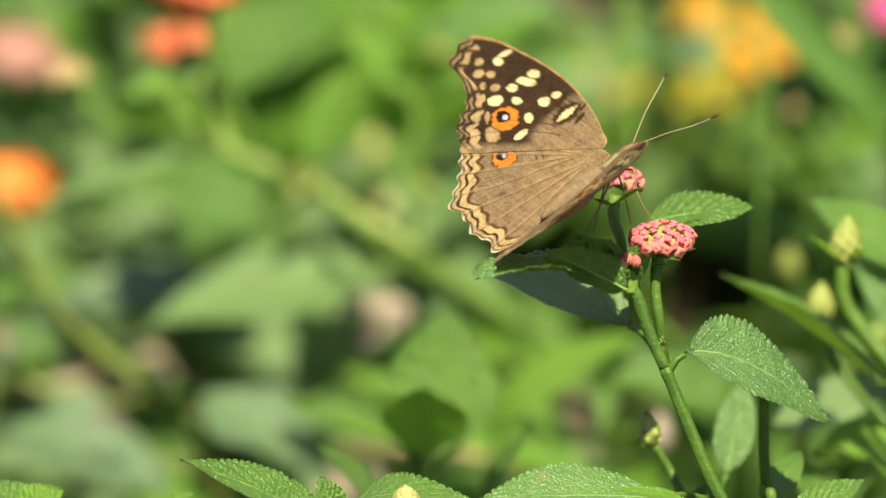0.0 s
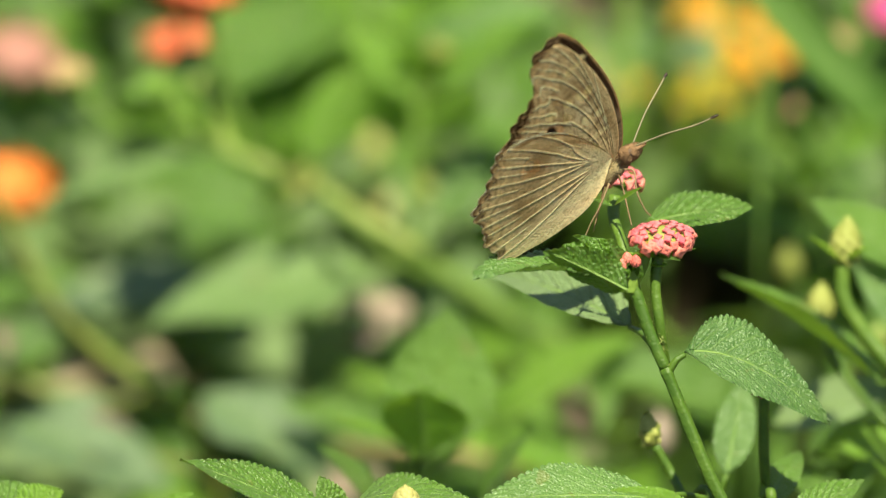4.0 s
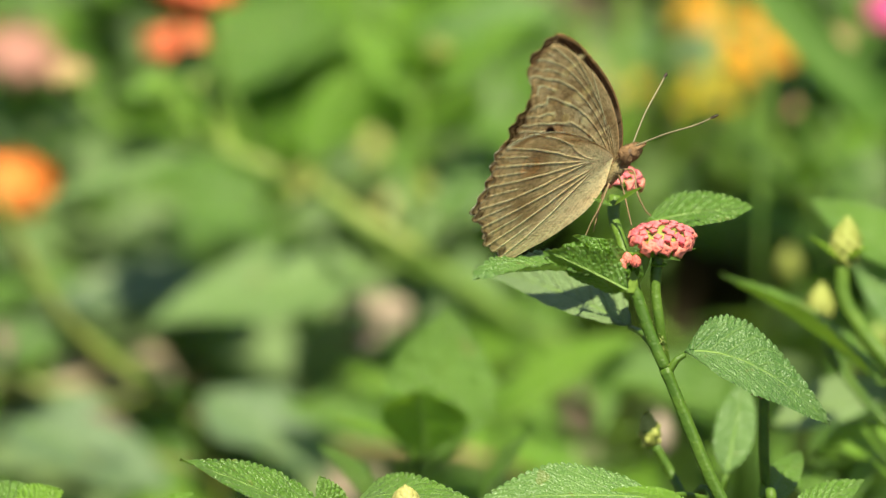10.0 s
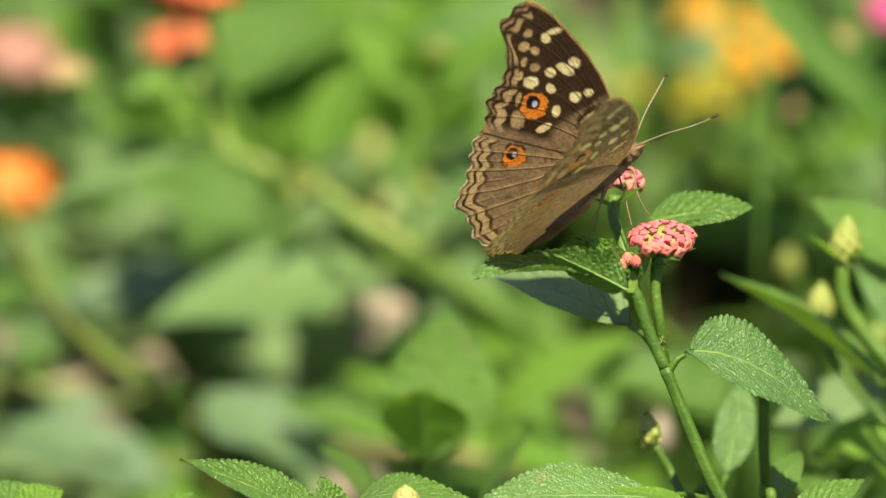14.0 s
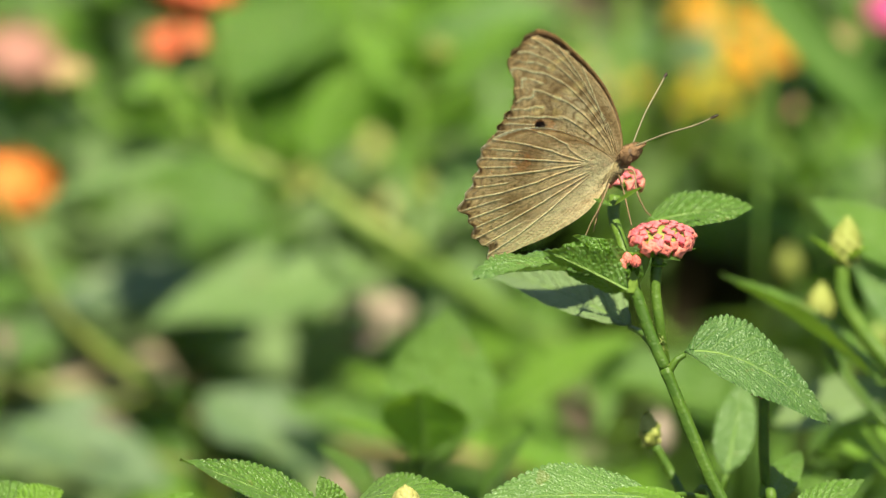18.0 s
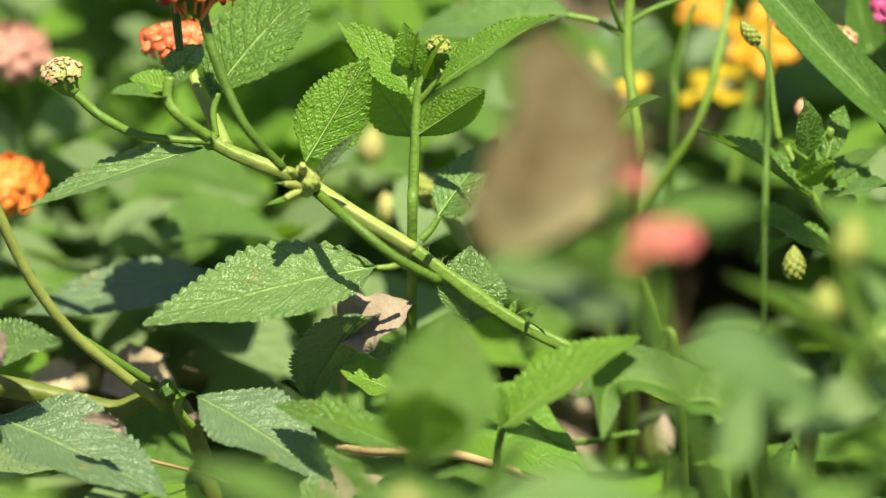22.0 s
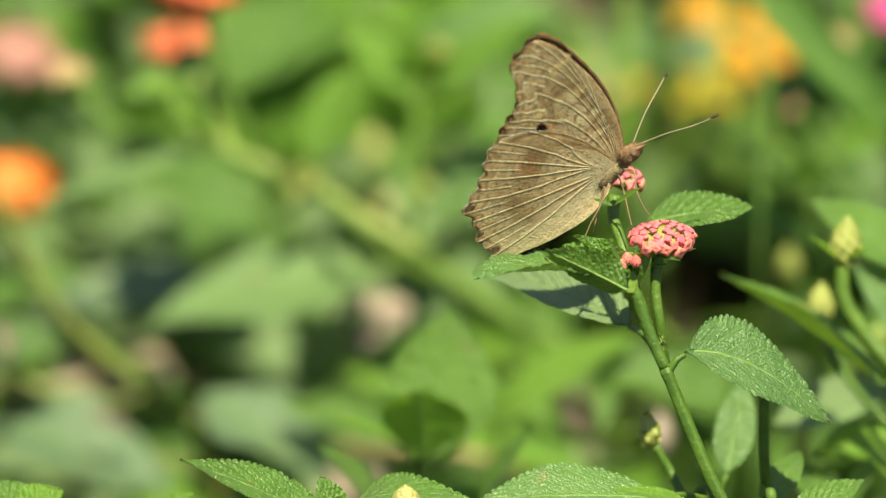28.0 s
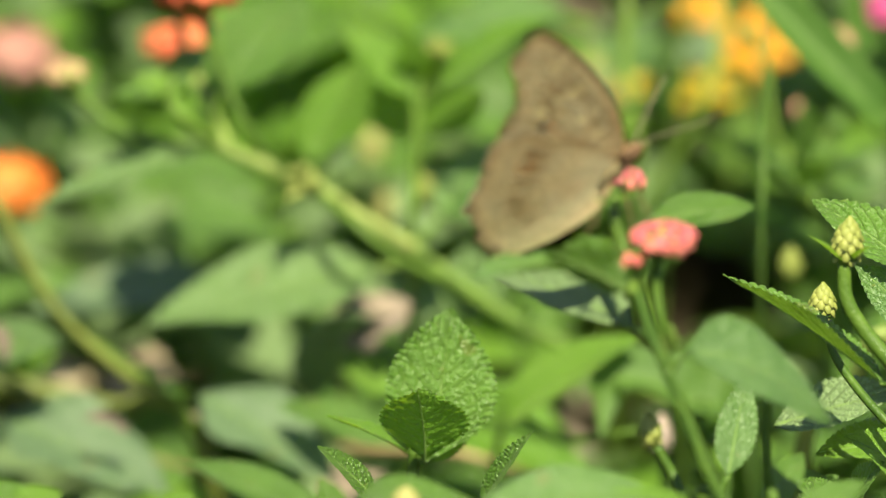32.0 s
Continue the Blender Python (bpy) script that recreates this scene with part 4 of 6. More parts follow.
def creeping_plant():
    foot = back(350, 770, 0.062)
    foot.z = 0.0
    p = thing("lantana_plant", foot, "creeping lantana with thick green stems near the soil", "plant", "lantana shrubs")
    part("stem", tube([back(-60, 672, 0.064), back(40, 685, 0.064), back(200, 722, 0.064), back(345, 752, 0.063), foot + Vector((0.012, 0, 0.004))], 0.0017, 0.0014, 14, 0.06), OLIVE_STEM, p, None, "thick olive stem browned at its side")
    part("branch", tube([back(296, 716, 0.061), back(215, 655, 0.06), back(130, 582, 0.059), back(60, 488, 0.058), back(5, 375, 0.057), back(-20, 300, 0.057)], 0.0009, 0.0009, 10), OLIVE_STEM, p)
    part("branch", tube([back(300, 690, 0.062), back(225, 645, 0.061), back(140, 592, 0.06)], 0.0007, 0.0008, 9), STEM, p)
    part("branch", tube([back(345, 752, 0.061), back(320, 720, 0.060), back(326, 700, 0.060)], 0.0008, 0.0006, 9), FRESH_STEM, p)
    part("node", dome(0.0015, 1.1), STEM, p, Matrix.Translation(back(302, 686, 0.06)))
    spread = ((8, 735, 305, 872, 205, (0.15, 0.72, 0.68), DUSTY, 0.16), (350, 702, 600, 852, 172, (0.10, 0.78, 0.60), DUSTY, 0.16), (-80, 640, 108, 604, 128, (0.1, 0.55, 0.85), SHEEN, 0.2),
              (640, 560, 556, 705, 160, (0.0, 0.85, 0.4), DUSTY, 0.2), (318, 706, 352, 696, 20, (0, 0.6, 0.8), YOUNG, 0.3), (300, 700, 298, 672, 24, (0.2, 0.5, 0.8), GREY, 0.4), (330, 700, 310, 690, 18, (0.2, 0.6, 0.7), YOUNG, 0.3))
    for i, (x, y, tx, ty, w, face, mat, fold) in enumerate(spread):
        leaf(p, back(x, y, 0.058), back(tx, ty, 0.054 if i < 3 else 0.066), w, face, mat, 150 + i, fold=fold, curl=0.14, wave=0.06, nu=110 if w > 60 else 30, nv=13 if w > 60 else 5, teeth=20 if w > 60 else 7)
    for x, y, tx, ty, w in ((150, 738, 224, 748, 22), (196, 742, 232, 772, 18), (-10, 572, 16, 640, 34), (340, 730, 360, 746, 16)):
        leaf(p, back(x, y, 0.0535), back(tx, ty, 0.053), w, (0.2, 0.5, 0.8), DRY, int(x) + 9, label="withered brown leaf edge", fold=0.9, curl=0.3, nu=24, nv=5, teeth=5, wave=0.4)


creeping_plant()


def right_back_plants():
    foot = back(1115, 520, 0.08)
    foot.z = 0.0
    p = thing("lantana_plant", foot, "lantana shoot with a straight green stem", "plant", "lantana shrubs")
    part("stem", tube([foot, back(1115, 400, 0.072), back(1126, 260, 0.068), back(1107, 110, 0.068), back(1112, -20, 0.068)], 0.0009, 0.0008, 9), FRESH_STEM, p)
    part("branch", tube([back(1096, 65, 0.068), back(1050, 42, 0.068), back(1000, 32, 0.068)], 0.0005, 0.0005, 7), FRESH_STEM, p)
    part("branch", tube([back(1106, 48, 0.068), back(1150, 22, 0.068), back(1210, 0, 0.068)], 0.0006, 0.0004, 7), FRESH_STEM, p)
    part("branch", tube([back(1098, 60, 0.068), back(1082, 20, 0.067), back(1070, -20, 0.066)], 0.0005, 0.0005, 7), FRESH_STEM, p)
    leaf(p, back(1010, 30, 0.072), back(728, 70, 0.075), 130, (0, 0.75, 0.65), GREY, 170)
    leaf(p, back(1088, 218, 0.064), back(1166, 174, 0.06), 44, (-0.2, 0.7, 0.6), LEAF, 171, fold=0.4)
    leaf(p, back(1170, 60, 0.08), back(1080, 150, 0.08), 110, (0, 0.75, 0.65), GREY, 172)

    foot = back(1085, 450, 0.080)
    foot.z = 0.0
    p = thing("cosmos_plant", foot, "plant with broad yellow and amber petals on thin stalks", "plant")
    part("stem", tube([foot, back(1075, 560, 0.080), back(1092, 440, 0.078), back(1155, 340, 0.076), back(1230, 220, 0.074), back(1264, 110, 0.074), back(1282, 15, 0.075), back(1288, -30, 0.076)], 0.0009, 0.0006, 9), FRESH_STEM, p)
    part("stem", tube([foot + Vector((0.004, 0, 0)), back(1186, 260, 0.078), back(1188, 150, 0.078), back(1205, 70, 0.078), back(1226, 10, 0.078)], 0.0006, 0.0005, 8), STEM, p)
    part("branch", tube([back(1290, 330, 0.088), back(1318, 180, 0.088), back(1330, 110, 0.088)], 0.0007, 0.0007, 8), FRESH_STEM, p)
    daisy(p, back(1338, 76, 0.088), 0.0058, (0.15, 0.35, 0.9), 6, AMBER, 31, 25, "amber blossom with broad petals")
    daisy(p, back(1278, 156, 0.090), 0.0068, (-0.1, 0.86, 0.5), 8, YELLOW, 32, 10, "yellow blossom with broad petals")
    daisy(p, back(1112, 150, 0.090), 0.0029, (-0.1, 0.7, 0.7), 7, YELLOW, 33, 40, "small yellow blossom")
    daisy(p, back(1240, 22, 0.092), 0.0044, (0, 0.8, 0.6), 7, AMBER, 34, 0, "amber blossom half hidden")
    for x, y, tx, ty, w, mat in ((1290, 60, 1205, 120, 80, DUSTY), (1180, 90, 1050, 60, 120, DUSTY), (1150, 120, 1060, 140, 70, DUSTY), (1340, 300, 1250, 260, 90, LEAF), (1230, 330, 1130, 360, 90, GREY), (1300, 420, 1200, 400, 110, LEAF), (1180, 420, 1080, 470, 100, GREY), (1050, 400, 1120, 330, 90, LEAF), (1340, 200, 1290, 280, 70, LEAF)):
        leaf(p, back(x, y, 0.098), back(tx, ty, 0.097), w, (0.1, 0.7, 0.7), mat, int(x + y), fold=0.2, nu=40, nv=7, teeth=12)
    for x, y, r in ((1048, 140, 0.0020), (1062, 320, 0.0016), (1330, 170, 0.0018)):
        cone_bud(p, back(x, y, 0.092), 0.0060, r, (0, 0.95, 0.3), CREAM)

    foot = back(1480, 560, 0.075)
    foot.z = 0.0
    p = thing("lantana_plant", foot, "lantana shrub with stiff toothed leaves and magenta flowers", "plant", "lantana shrubs")
    part("stem", tube([foot, back(1470, 400, 0.068), back(1455, 320, 0.066), back(1462, 230, 0.064)], 0.0009, 0.0006, 8), FRESH_STEM, p)
    part("stem", tube([foot, back(1640, 340, 0.064), back(1570, 242, 0.062), back(1490, 112, 0.061), back(1412, -10, 0.061)], 0.0010, 0.0008, 9), FRESH_STEM, p)
    part("branch", tube([back(1372, 250, 0.066), back(1362, 190, 0.066), back(1352, 110, 0.066), back(1330, 78, 0.066)], 0.0006, 0.0005, 8), FRESH_STEM, p)
    part("branch", tube([back(1466, 400, 0.066), back(1420, 330, 0.065), back(1384, 260, 0.065)], 0.0006, 0.0005, 8), FRESH_STEM, p)
    stiff = ((1432, 356, 1226, 234, 78, LEAF, (0.35, 0.86, 0.30), 0.65), (1470, 450, 1282, 364, 84, LEAF, (0.1, 0.8, 0.55), 0.35), (1440, 300, 1366, 250, 56, YOUNG, (0.2, 0.3, -0.9), 0.2), (1424, 276, 1414, 176, 62, LEAF, (0.3, 0.45, 0.8), 0.2), (1452, 290, 1486, 190, 56, LEAF, (-0.3, 0.5, 0.8), 0.2),
             (1462, 320, 1552, 262, 52, LEAF, (0.0, 0.8, 0.5), 0.3), (1470, 350, 1566, 330, 60, GREY, (0.0, 0.8, 0.5), 0.3), (1478, 330, 1466, 400, 64, GREY, (0, 0.2, -0.95), 0.3), (1480, 400, 1560, 440, 80, GREY, (0.1, 0.7, 0.7), 0.3), (1400, 330, 1470, 288, 46, YOUNG, (0, 0.3, -0.9), 0.2), (1496, 340, 1530, 300, 50, LEAF, (0.2, 0.6, 0.7), 0.3), (1410, 420, 1330, 470, 70, GREY, (0.1, 0.8, 0.5), 0.3))
    for i, (x, y, tx, ty, w, mat, face, fold) in enumerate(stiff):
        leaf(p, back(x, y, 0.064), back(tx, ty, 0.062 + 0.003 * (i % 3)), w, face, mat, 180 + i, fold=fold, nu=80, nv=9, wave=0.08)
    flower_head(p, back(1580, 12, 0.07), 0.0034, (-0.1, 0.8, 0.6), OPEN_LONG, 30, MAGENTA, None, 0.5, "magenta flower head", 1.7)
    flower_head(p, back(1478, 76, 0.068), 0.0026, (0, 0.9, 0.4), BUD_SMALL, 34, BLUSH, CREAM, 0.7, "head of pale pink buds", 1.7, BUD, 0.4)
    flower_head(p, back(1448, 84, 0.070), 0.0014, (0, 0.9, 0.4), BUD_SMALL, 14, CREAM, ROSE, 0.8, "", 1.7, BUD)
    flower_head(p, back(1386, 48, 0.070), 0.0024, (0.3, 0.8, 0.4), BUD_SMALL, 22, CREAM, ROSE, 0.7, "", 1.7, BUD)
    cone_bud(p, back(1322, 66, 0.064), 0.0044, 0.0012, (-0.6, 0.8, 0.3), BUD)
    cone_bud(p, back(1410, 196, 0.070), 0.0024, 0.0009, (0, 0.9, 0.3), BLUSH)
    cone_bud(p, back(1398, 470, 0.055), 0.0048, 0.0017, (0, 0.95, 0.3), BUD)

    # blossoms further back at the other side
    foot = back(20, 560, 0.1)
    foot.z = 0.0
    p = thing("lantana_plant", foot, "lantana shrub with pink and orange blossoms", "plant", "lantana shrubs")
    part("stem", tube([foot, back(25, 440, 0.092), back(20, 340, 0.076)], 0.0008, 0.0006, 8), FRESH_STEM, p)
    part("stem", tube([foot, back(60, 300, 0.095), back(40, 110, 0.086)], 0.0008, 0.0006, 8), FRESH_STEM, p)
    flower_head(p, back(18, 325, 0.074), 0.0048, (0, 0.85, 0.5), OPEN_BIG, 24, ORANGE, None, 0.5, "orange flower head", 1.8)
    flower_head(p, back(30, 92, 0.084), 0.0046, (0, 0.85, 0.5), OPEN_BIG, 24, WASHED, None, 0.5, "pale pink flower head", 1.8)


right_back_plants()


# ---- grass and litter ----
def grass_blade(name, pts, width, label, face=(0, 0.5, 0.85), mat=None):
    path = smooth_path(pts, 10)
    n = len(path)
    verts, faces, uvs = [], [], []
    z0 = VIEW @ Vector(face)
    for i, q in enumerate(path):
        t = (path[min(i + 1, n - 1)] - path[max(i - 1, 0)]).normalized()
        s = z0.cross(t).normalized()
        z = t.cross(s)
        u = i / (n - 1)
        w = width * UNIT * 0.5 * min(1, 0.5 + 2 * u) * min(1, 3.2 * (1 - u)) ** 0.8
        for k in range(-3, 4):
            verts.append(q - path[0] + s * w * k / 3 + z * (abs(k) / 3) * w * 0.55)
            uvs.append((u, k / 3))
    for i in range(n - 1):
        for k in range(6):
            a = i * 7 + k
            faces.append((a, a + 1, a + 8, a + 7))
    e = thing(name, path[0], label, "grass", "grass blades")
    part("blade", mesh_of(name, verts, faces, uvs), mat or GRASS, e, Matrix.Translation(path[0]))
    part("midrib", tube([q - AWAY * 0.00012 for q in path[::5]], 0.0003, 0.0001, 6, 0, 5), MIDRIB, e)
    return e


def grass_and_litter():
    def root(x, y, d):
        q = back(x, y, d)
        q.z = 0.0
        return q
    grass_blade("grass_blade", [root(1346, 640, 0.062), back(1346, 520, 0.052), back(1351, 250, 0.05), back(1356, -60, 0.05)], 12, "thin upright pale green grass blade")
    grass_blade("grass_blade", [root(1690, 360, 0.07), back(1640, 300, 0.058), back(1560, 205, 0.055), back(1455, 100, 0.055), back(1345, -20, 0.056), back(1265, -110, 0.058)], 84, "broad bright green grass blade leaning across", (-0.3, 0.7, 0.6))
    grass_blade("grass_blade", [root(1400, 900, 0.06), back(1310, 800, 0.052), back(1215, 705, 0.05), back(1120, 668, 0.05), back(1070, 690, 0.05), back(1062, 775, 0.049)], 104, "bent green grass blade with a drooping tip", (0.45, 0.55, 0.70))
    grass_blade("grass_blade", [root(1340, 900, 0.06), back(1310, 858, 0.054), back(1225, 755, 0.052)], 70, "short broad grass blade", (0, 0.6, 0.8))
    grass_blade("grass_blade", [root(1600, 330, 0.09), back(1590, 240, 0.074), back(1530, 90, 0.074), back(1500, -40, 0.074)], 90, "broad grass blade beside the flowers", (0, 0.6, 0.8))
    for name, pts, r0, r1, mat, label in (
            ("twig", [root(870, 800, 0.055), back(880, 787, 0.054), back(1000, 782, 0.052), back(1126, 762, 0.05)], 0.0006, 0.0005, FRESH_STEM, "thin green fallen stalk lying on the leaves"),
            ("twig", [back(600, 790, 0.064), back(660, 795, 0.06), back(780, 797, 0.058), back(862, 815, 0.058), back(960, 850, 0.066)], 0.0008, 0.0007, TWIG, "dry brown twig lying on the soil"),
            ("twig", [root(1230, 760, 0.06), back(1197, 670, 0.053), back(1165, 580, 0.052), back(1134, 490, 0.051)], 0.0008, 0.0004, FRESH_STEM, "thin green stalk standing among leaves"),
            ("twig", [root(1390, 830, 0.055), back(1420, 795, 0.046), back(1490, 715, 0.044), back(1580, 640, 0.042), root(1640, 600, 0.05)], 0.0016, 0.0013, PALE_STEM, "thick pale stem near the soil"),
            ("twig", [back(235, 790, 0.062), back(270, 810, 0.06), back(350, 830, 0.06), back(410, 850, 0.064)], 0.0003, 0.0003, TWIG, "thin red-brown twig among the litter"),
            ("twig", [back(565, 535, 0.07), back(600, 580, 0.07), root(640, 640, 0.08)], 0.0003, 0.0003, TWIG, "thin red-brown twig among the litter")):
        ob = new(name, tube(pts, r0, r1, 8))
        ob.data.materials.append(mat)
        tagged(ob, label, "twig")
    e = thing("fallen_bud", root(1172, 800, 0.05), "whitish pink spent bud on a short stalk", "bud")
    part("stem", tube([root(1172, 800, 0.05), back(1172, 800, 0.048)], 0.0004, 0.0004, 7), STEM, e)
    cone_bud(e, back(1170, 772, 0.047), 0.0058, 0.0016, (0, 0.95, 0.25), WHITISH)
    for x, y, tx, ty, w, d in ((598, 602, 728, 522, 135, 0.061), (182, 690, 300, 622, 96, 0.070), (240, 640, 330, 690, 80, 0.072), (60, 700, 140, 640, 80, 0.072), (300, 610, 420, 680, 110, 0.088), (90, 640, 200, 600, 90, 0.09), (240, 700, 330, 650, 90, 0.084), (930, 690, 990, 650, 60, 0.08), (560, 880, 680, 830, 80, 0.062)):
        a, b = back(x, y, d), back(tx, ty, d)
        ob = new("dry_leaf", blade((b - a).length, w * UNIT, int(x), 0.2, 0.1, 0.14, 20, 6, 5))
        ob.data.materials.append(BLEACHED if x < 400 else DRY)
        ob.matrix_world = leaf_pose(a, b, (0.2, 0.7, 0.6))
        tagged(ob, "pinkish grey withered leaf among the litter", "leaf", "withered leaves")


grass_and_litter()


def backing_leaves():
    """Broad sunlit leaves of the shrubs further back, and litter on the soil."""
    foot = back(300, 520, 0.1)
    foot.z = 0.0
    p = thing("lantana_plant", foot, "lantana shrub of broad grey-green leaves crowding the bed", "plant", "lantana shrubs")
    part("stem", tube([foot, back(300, 420, 0.1), back(320, 300, 0.1), back(420, 180, 0.1)], 0.001, 0.0008, 8), STEM, p)
    part("branch", tube([back(310, 350, 0.1), back(200, 360, 0.098), back(90, 380, 0.097)], 0.0007, 0.0006, 8), STEM, p)
    near_leaves = ((500, 655, 330, 640, 120, PALE), (350, 604, 180, 590, 110, PALE), (480, 600, 330, 560, 110, PALE), (200, 540, 40, 520, 120, PALE), (130, 470, -30, 440, 120, PALE), (330, 450, 180, 420, 110, PALE), (480, 420, 620, 380, 120, PALE), (250, 330, 110, 270, 120, PALE), (210, 400, 20, 480, 190, PALE), (200, 345, 60, 300, 150, PALE), (330, 420, 470, 350, 170, LEAF), (330, 330, 200, 430, 170, LEAF), (420, 520, 300, 400, 170, PALE), (380, 640, 480, 560, 170, PALE),
            (100, 620, 250, 560, 170, PALE), (400, 180, 470, 20, 190, YOUNG), (430, 190, 600, 60, 170, YOUNG), (560, 250, 690, 140, 170, LEAF), (640, 400, 780, 300, 170, PALE), (600, 160, 500, 70, 150, YOUNG))
    far_leaves = ((800, 70, 660, 24, 140, YOUNG), (710, 160, 590, 118, 120, PALE), (620, 60, 760, -10, 130, YOUNG), (820, 180, 930, 60, 180, PALE), (860, 340, 980, 250, 170, LEAF), (520, 480, 640, 400, 170, PALE), (60, 230, 200, 170, 120, PALE), (480, 690, 340, 600, 190, PALE), (300, 560, 180, 500, 170, PALE), (520, 640, 420, 560, 150, LEAF), (700, 420, 560, 360, 160, LEAF), (330, 500, 120, 430, 180, PALE), (190, 565, 10, 500, 160, PALE), (390, 400, 230, 330, 150, PALE), (270, 140, 100, 10, 180, PALE), (740, 130, 640, -30, 170, PALE), (700, 60, 560, -20, 150, YOUNG), (760, 330, 640, 270, 160, PALE), (850, 260, 730, 205, 160, YOUNG), (710, 250, 600, 190, 150, PALE), (800, 385, 690, 330, 140, LEAF), (840, 330, 760, 250, 140, YOUNG))
    for i, (x, y, tx, ty, w, mat) in enumerate(near_leaves + far_leaves):
        d = 0.082 + 0.002 * (i % 3) if i < 8 else 0.094 + 0.004 * (i % 5)
        leaf(p, back(x, y, d), back(tx, ty, d - 0.004), w, (0.15 * (i % 3 - 1), 0.62, 0.75), mat, 200 + i, fold=0.12, curl=0.1, nu=48, nv=7, teeth=12)
    # more of the same shrub fills the bed behind the trailing stem
    rnd = random.Random(21)
    for i in range(165):
        if i < 62:
            x, y, kinds = rnd.uniform(-60, 540), rnd.uniform(215, 690), (PALE, PALE, DUSTY, LEAF)
        else:
            x, y, kinds = rnd.uniform(60, 1040), rnd.uniform(-60, 330), (YOUNG, YOUNG, YOUNG, PALE)
        if (y > 560 and x < 330) or (x > 880 and y < 150):
            continue
        a, r, d = rnd.uniform(0, 6.283), rnd.uniform(45, 85), rnd.uniform(0.088, 0.112) if i < 62 else rnd.uniform(0.090, 0.112)
        leaf(p, back(x, y, d), back(x + 2 * r * math.cos(a), y - 1.3 * r * math.sin(a), d - 0.003), 1.45 * r, (rnd.uniform(-0.2, 0.2), 0.66, 0.72), rnd.choice(kinds), 300 + i, fold=0.14, curl=0.1, nu=26, nv=5, teeth=9)
    for x, y, tx, ty, w, d in ((200, 690, 330, 620, 150, 0.092), (280, 790, 390, 740, 130, 0.085), (30, 720, 120, 660, 120, 0.09), (120, 700, 230, 740, 110, 0.088), (1000, 720, 1080, 660, 80, 0.085), (40, 700, 180, 650, 120, 0.080), (210, 770, 340, 715, 120, 0.078), (120, 650, 250, 690, 110, 0.082)):
        a, b = back(x, y, d), back(tx, ty, d)
        ob = new("dry_leaf", blade((b - a).length, w * UNIT, int(x) + 3, 0.2, 0.1, 0.14, 20, 6, 5))
        ob.data.materials.append(BLEACHED if x < 400 else DRY)
        ob.matrix_world = leaf_pose(a, b, (0.1, 0.8, 0.5))
        tagged(ob, "pinkish grey withered leaf among the litter", "leaf", "withered leaves")


backing_leaves()


# ---- the butterfly ----
def wing_material():
    m, n, l, b = material("wing scales", 0.75, 0.15)
    att = n.new("ShaderNodeAttribute")
    att.attribute_name = "paint"
    fine = noise_node(n, l, 2700, 3)
    broad = noise_node(n, l, 700, 3)
    grain = calc(n, l, "ADD", calc(n, l, "MULTIPLY", fine, 0.7), calc(n, l, "MULTIPLY", broad, 0.5))
    shade = ramp(n, l, grain, [(0.40, (0.66, 0.62, 0.56)), (0.66, (1.0, 1.0, 1.0))])
    col = mix(n, l, 1.0, att.outputs["Color"], shade, "MULTIPLY")
    l.new(col, b.inputs["Base Color"])
    bump(n, l, b, grain, 1.0, 0.00020)
    tr = n.new("ShaderNodeBsdfTranslucent")
    through = n.new("ShaderNodeAttribute")
    through.attribute_name = "through"
    l.new(mix(n, l, 1.0, through.outputs["Color"], shade, "MULTIPLY"), tr.inputs[0])
    sh = n.new("ShaderNodeMixShader")
    sh.inputs[0].default_value = 0.48
    l.new(b.outputs[0], sh.inputs[1])
    l.new(tr.outputs[0], sh.inputs[2])
    l.new(sh.outputs[0], n["Material Output"].inputs[0])
    return m


WING = wing_material()
MM = 0.001
# outlines in millimetres from the wing's root, costa first
FORE_EDGE = ((0.5, 0.6), (0.0, 3.0), (-0.8, 5.5), (-2.2, 8.5), (-3.9, 11.2), (-6.8, 14.8), (-10.0, 17.8), (-13.2, 20.2), (-17.1, 22.9), (-20.1, 24.0), (-21.6, 23.9),
             (-22.8, 22.1), (-24.1, 20.1), (-24.2, 18.4), (-22.9, 17.0), (-21.9, 15.0), (-21.5, 12.7), (-21.4, 10.7), (-22.1, 9.1), (-22.9, 7.0), (-22.9, 5.8), (-22.3, 4.5), (-22.4, 2.6), (-22.1, 1.6))
HIND_EDGE = ((-0.3, 0.4), (-1.5, 1.5), (-4.5, 3.7), (-7.4, 5.5), (-11.8, 7.3), (-15.9, 8.0), (-19.2, 7.7), (-21.6, 6.8), (-22.9, 5.2), (-23.6, 2.8), (-23.4, 0.8), (-23.8, -0.6), (-24.2, -2.6), (-24.9, -4.3), (-25.7, -5.9),
             (-24.9, -6.9), (-23.5, -7.8), (-23.1, -9.1), (-22.2, -10.4), (-22.4, -11.8), (-20.9, -12.6), (-19.6, -13.4), (-18.9, -14.8), (-19.0, -16.0), (-17.8, -15.8), (-13.4, -13.9), (-7.3, -10.8), (-3.3, -7.6), (-1.3, -4.0))
CREAM_SPOTS = ((-16.9, 10.9, 1.3, 1.05, 0), (-16.5, 18.4, 0.85, 0.85, 0), (-15.4, 19.8, 1.35, 0.5, 25), (-10.8, 15.4, 1.1, 0.85, -12), (-12.0, 14.0, 1.75, 0.8, -18),
               (-14.2, 13.1, 0.95, 0.8, 0), (-13.5, 10.5, 0.95, 0.7, -35), (-11.6, 7.0, 0.75, 1.1, 10), (-12.8, 4.0, 1.4, 0.65, 40))
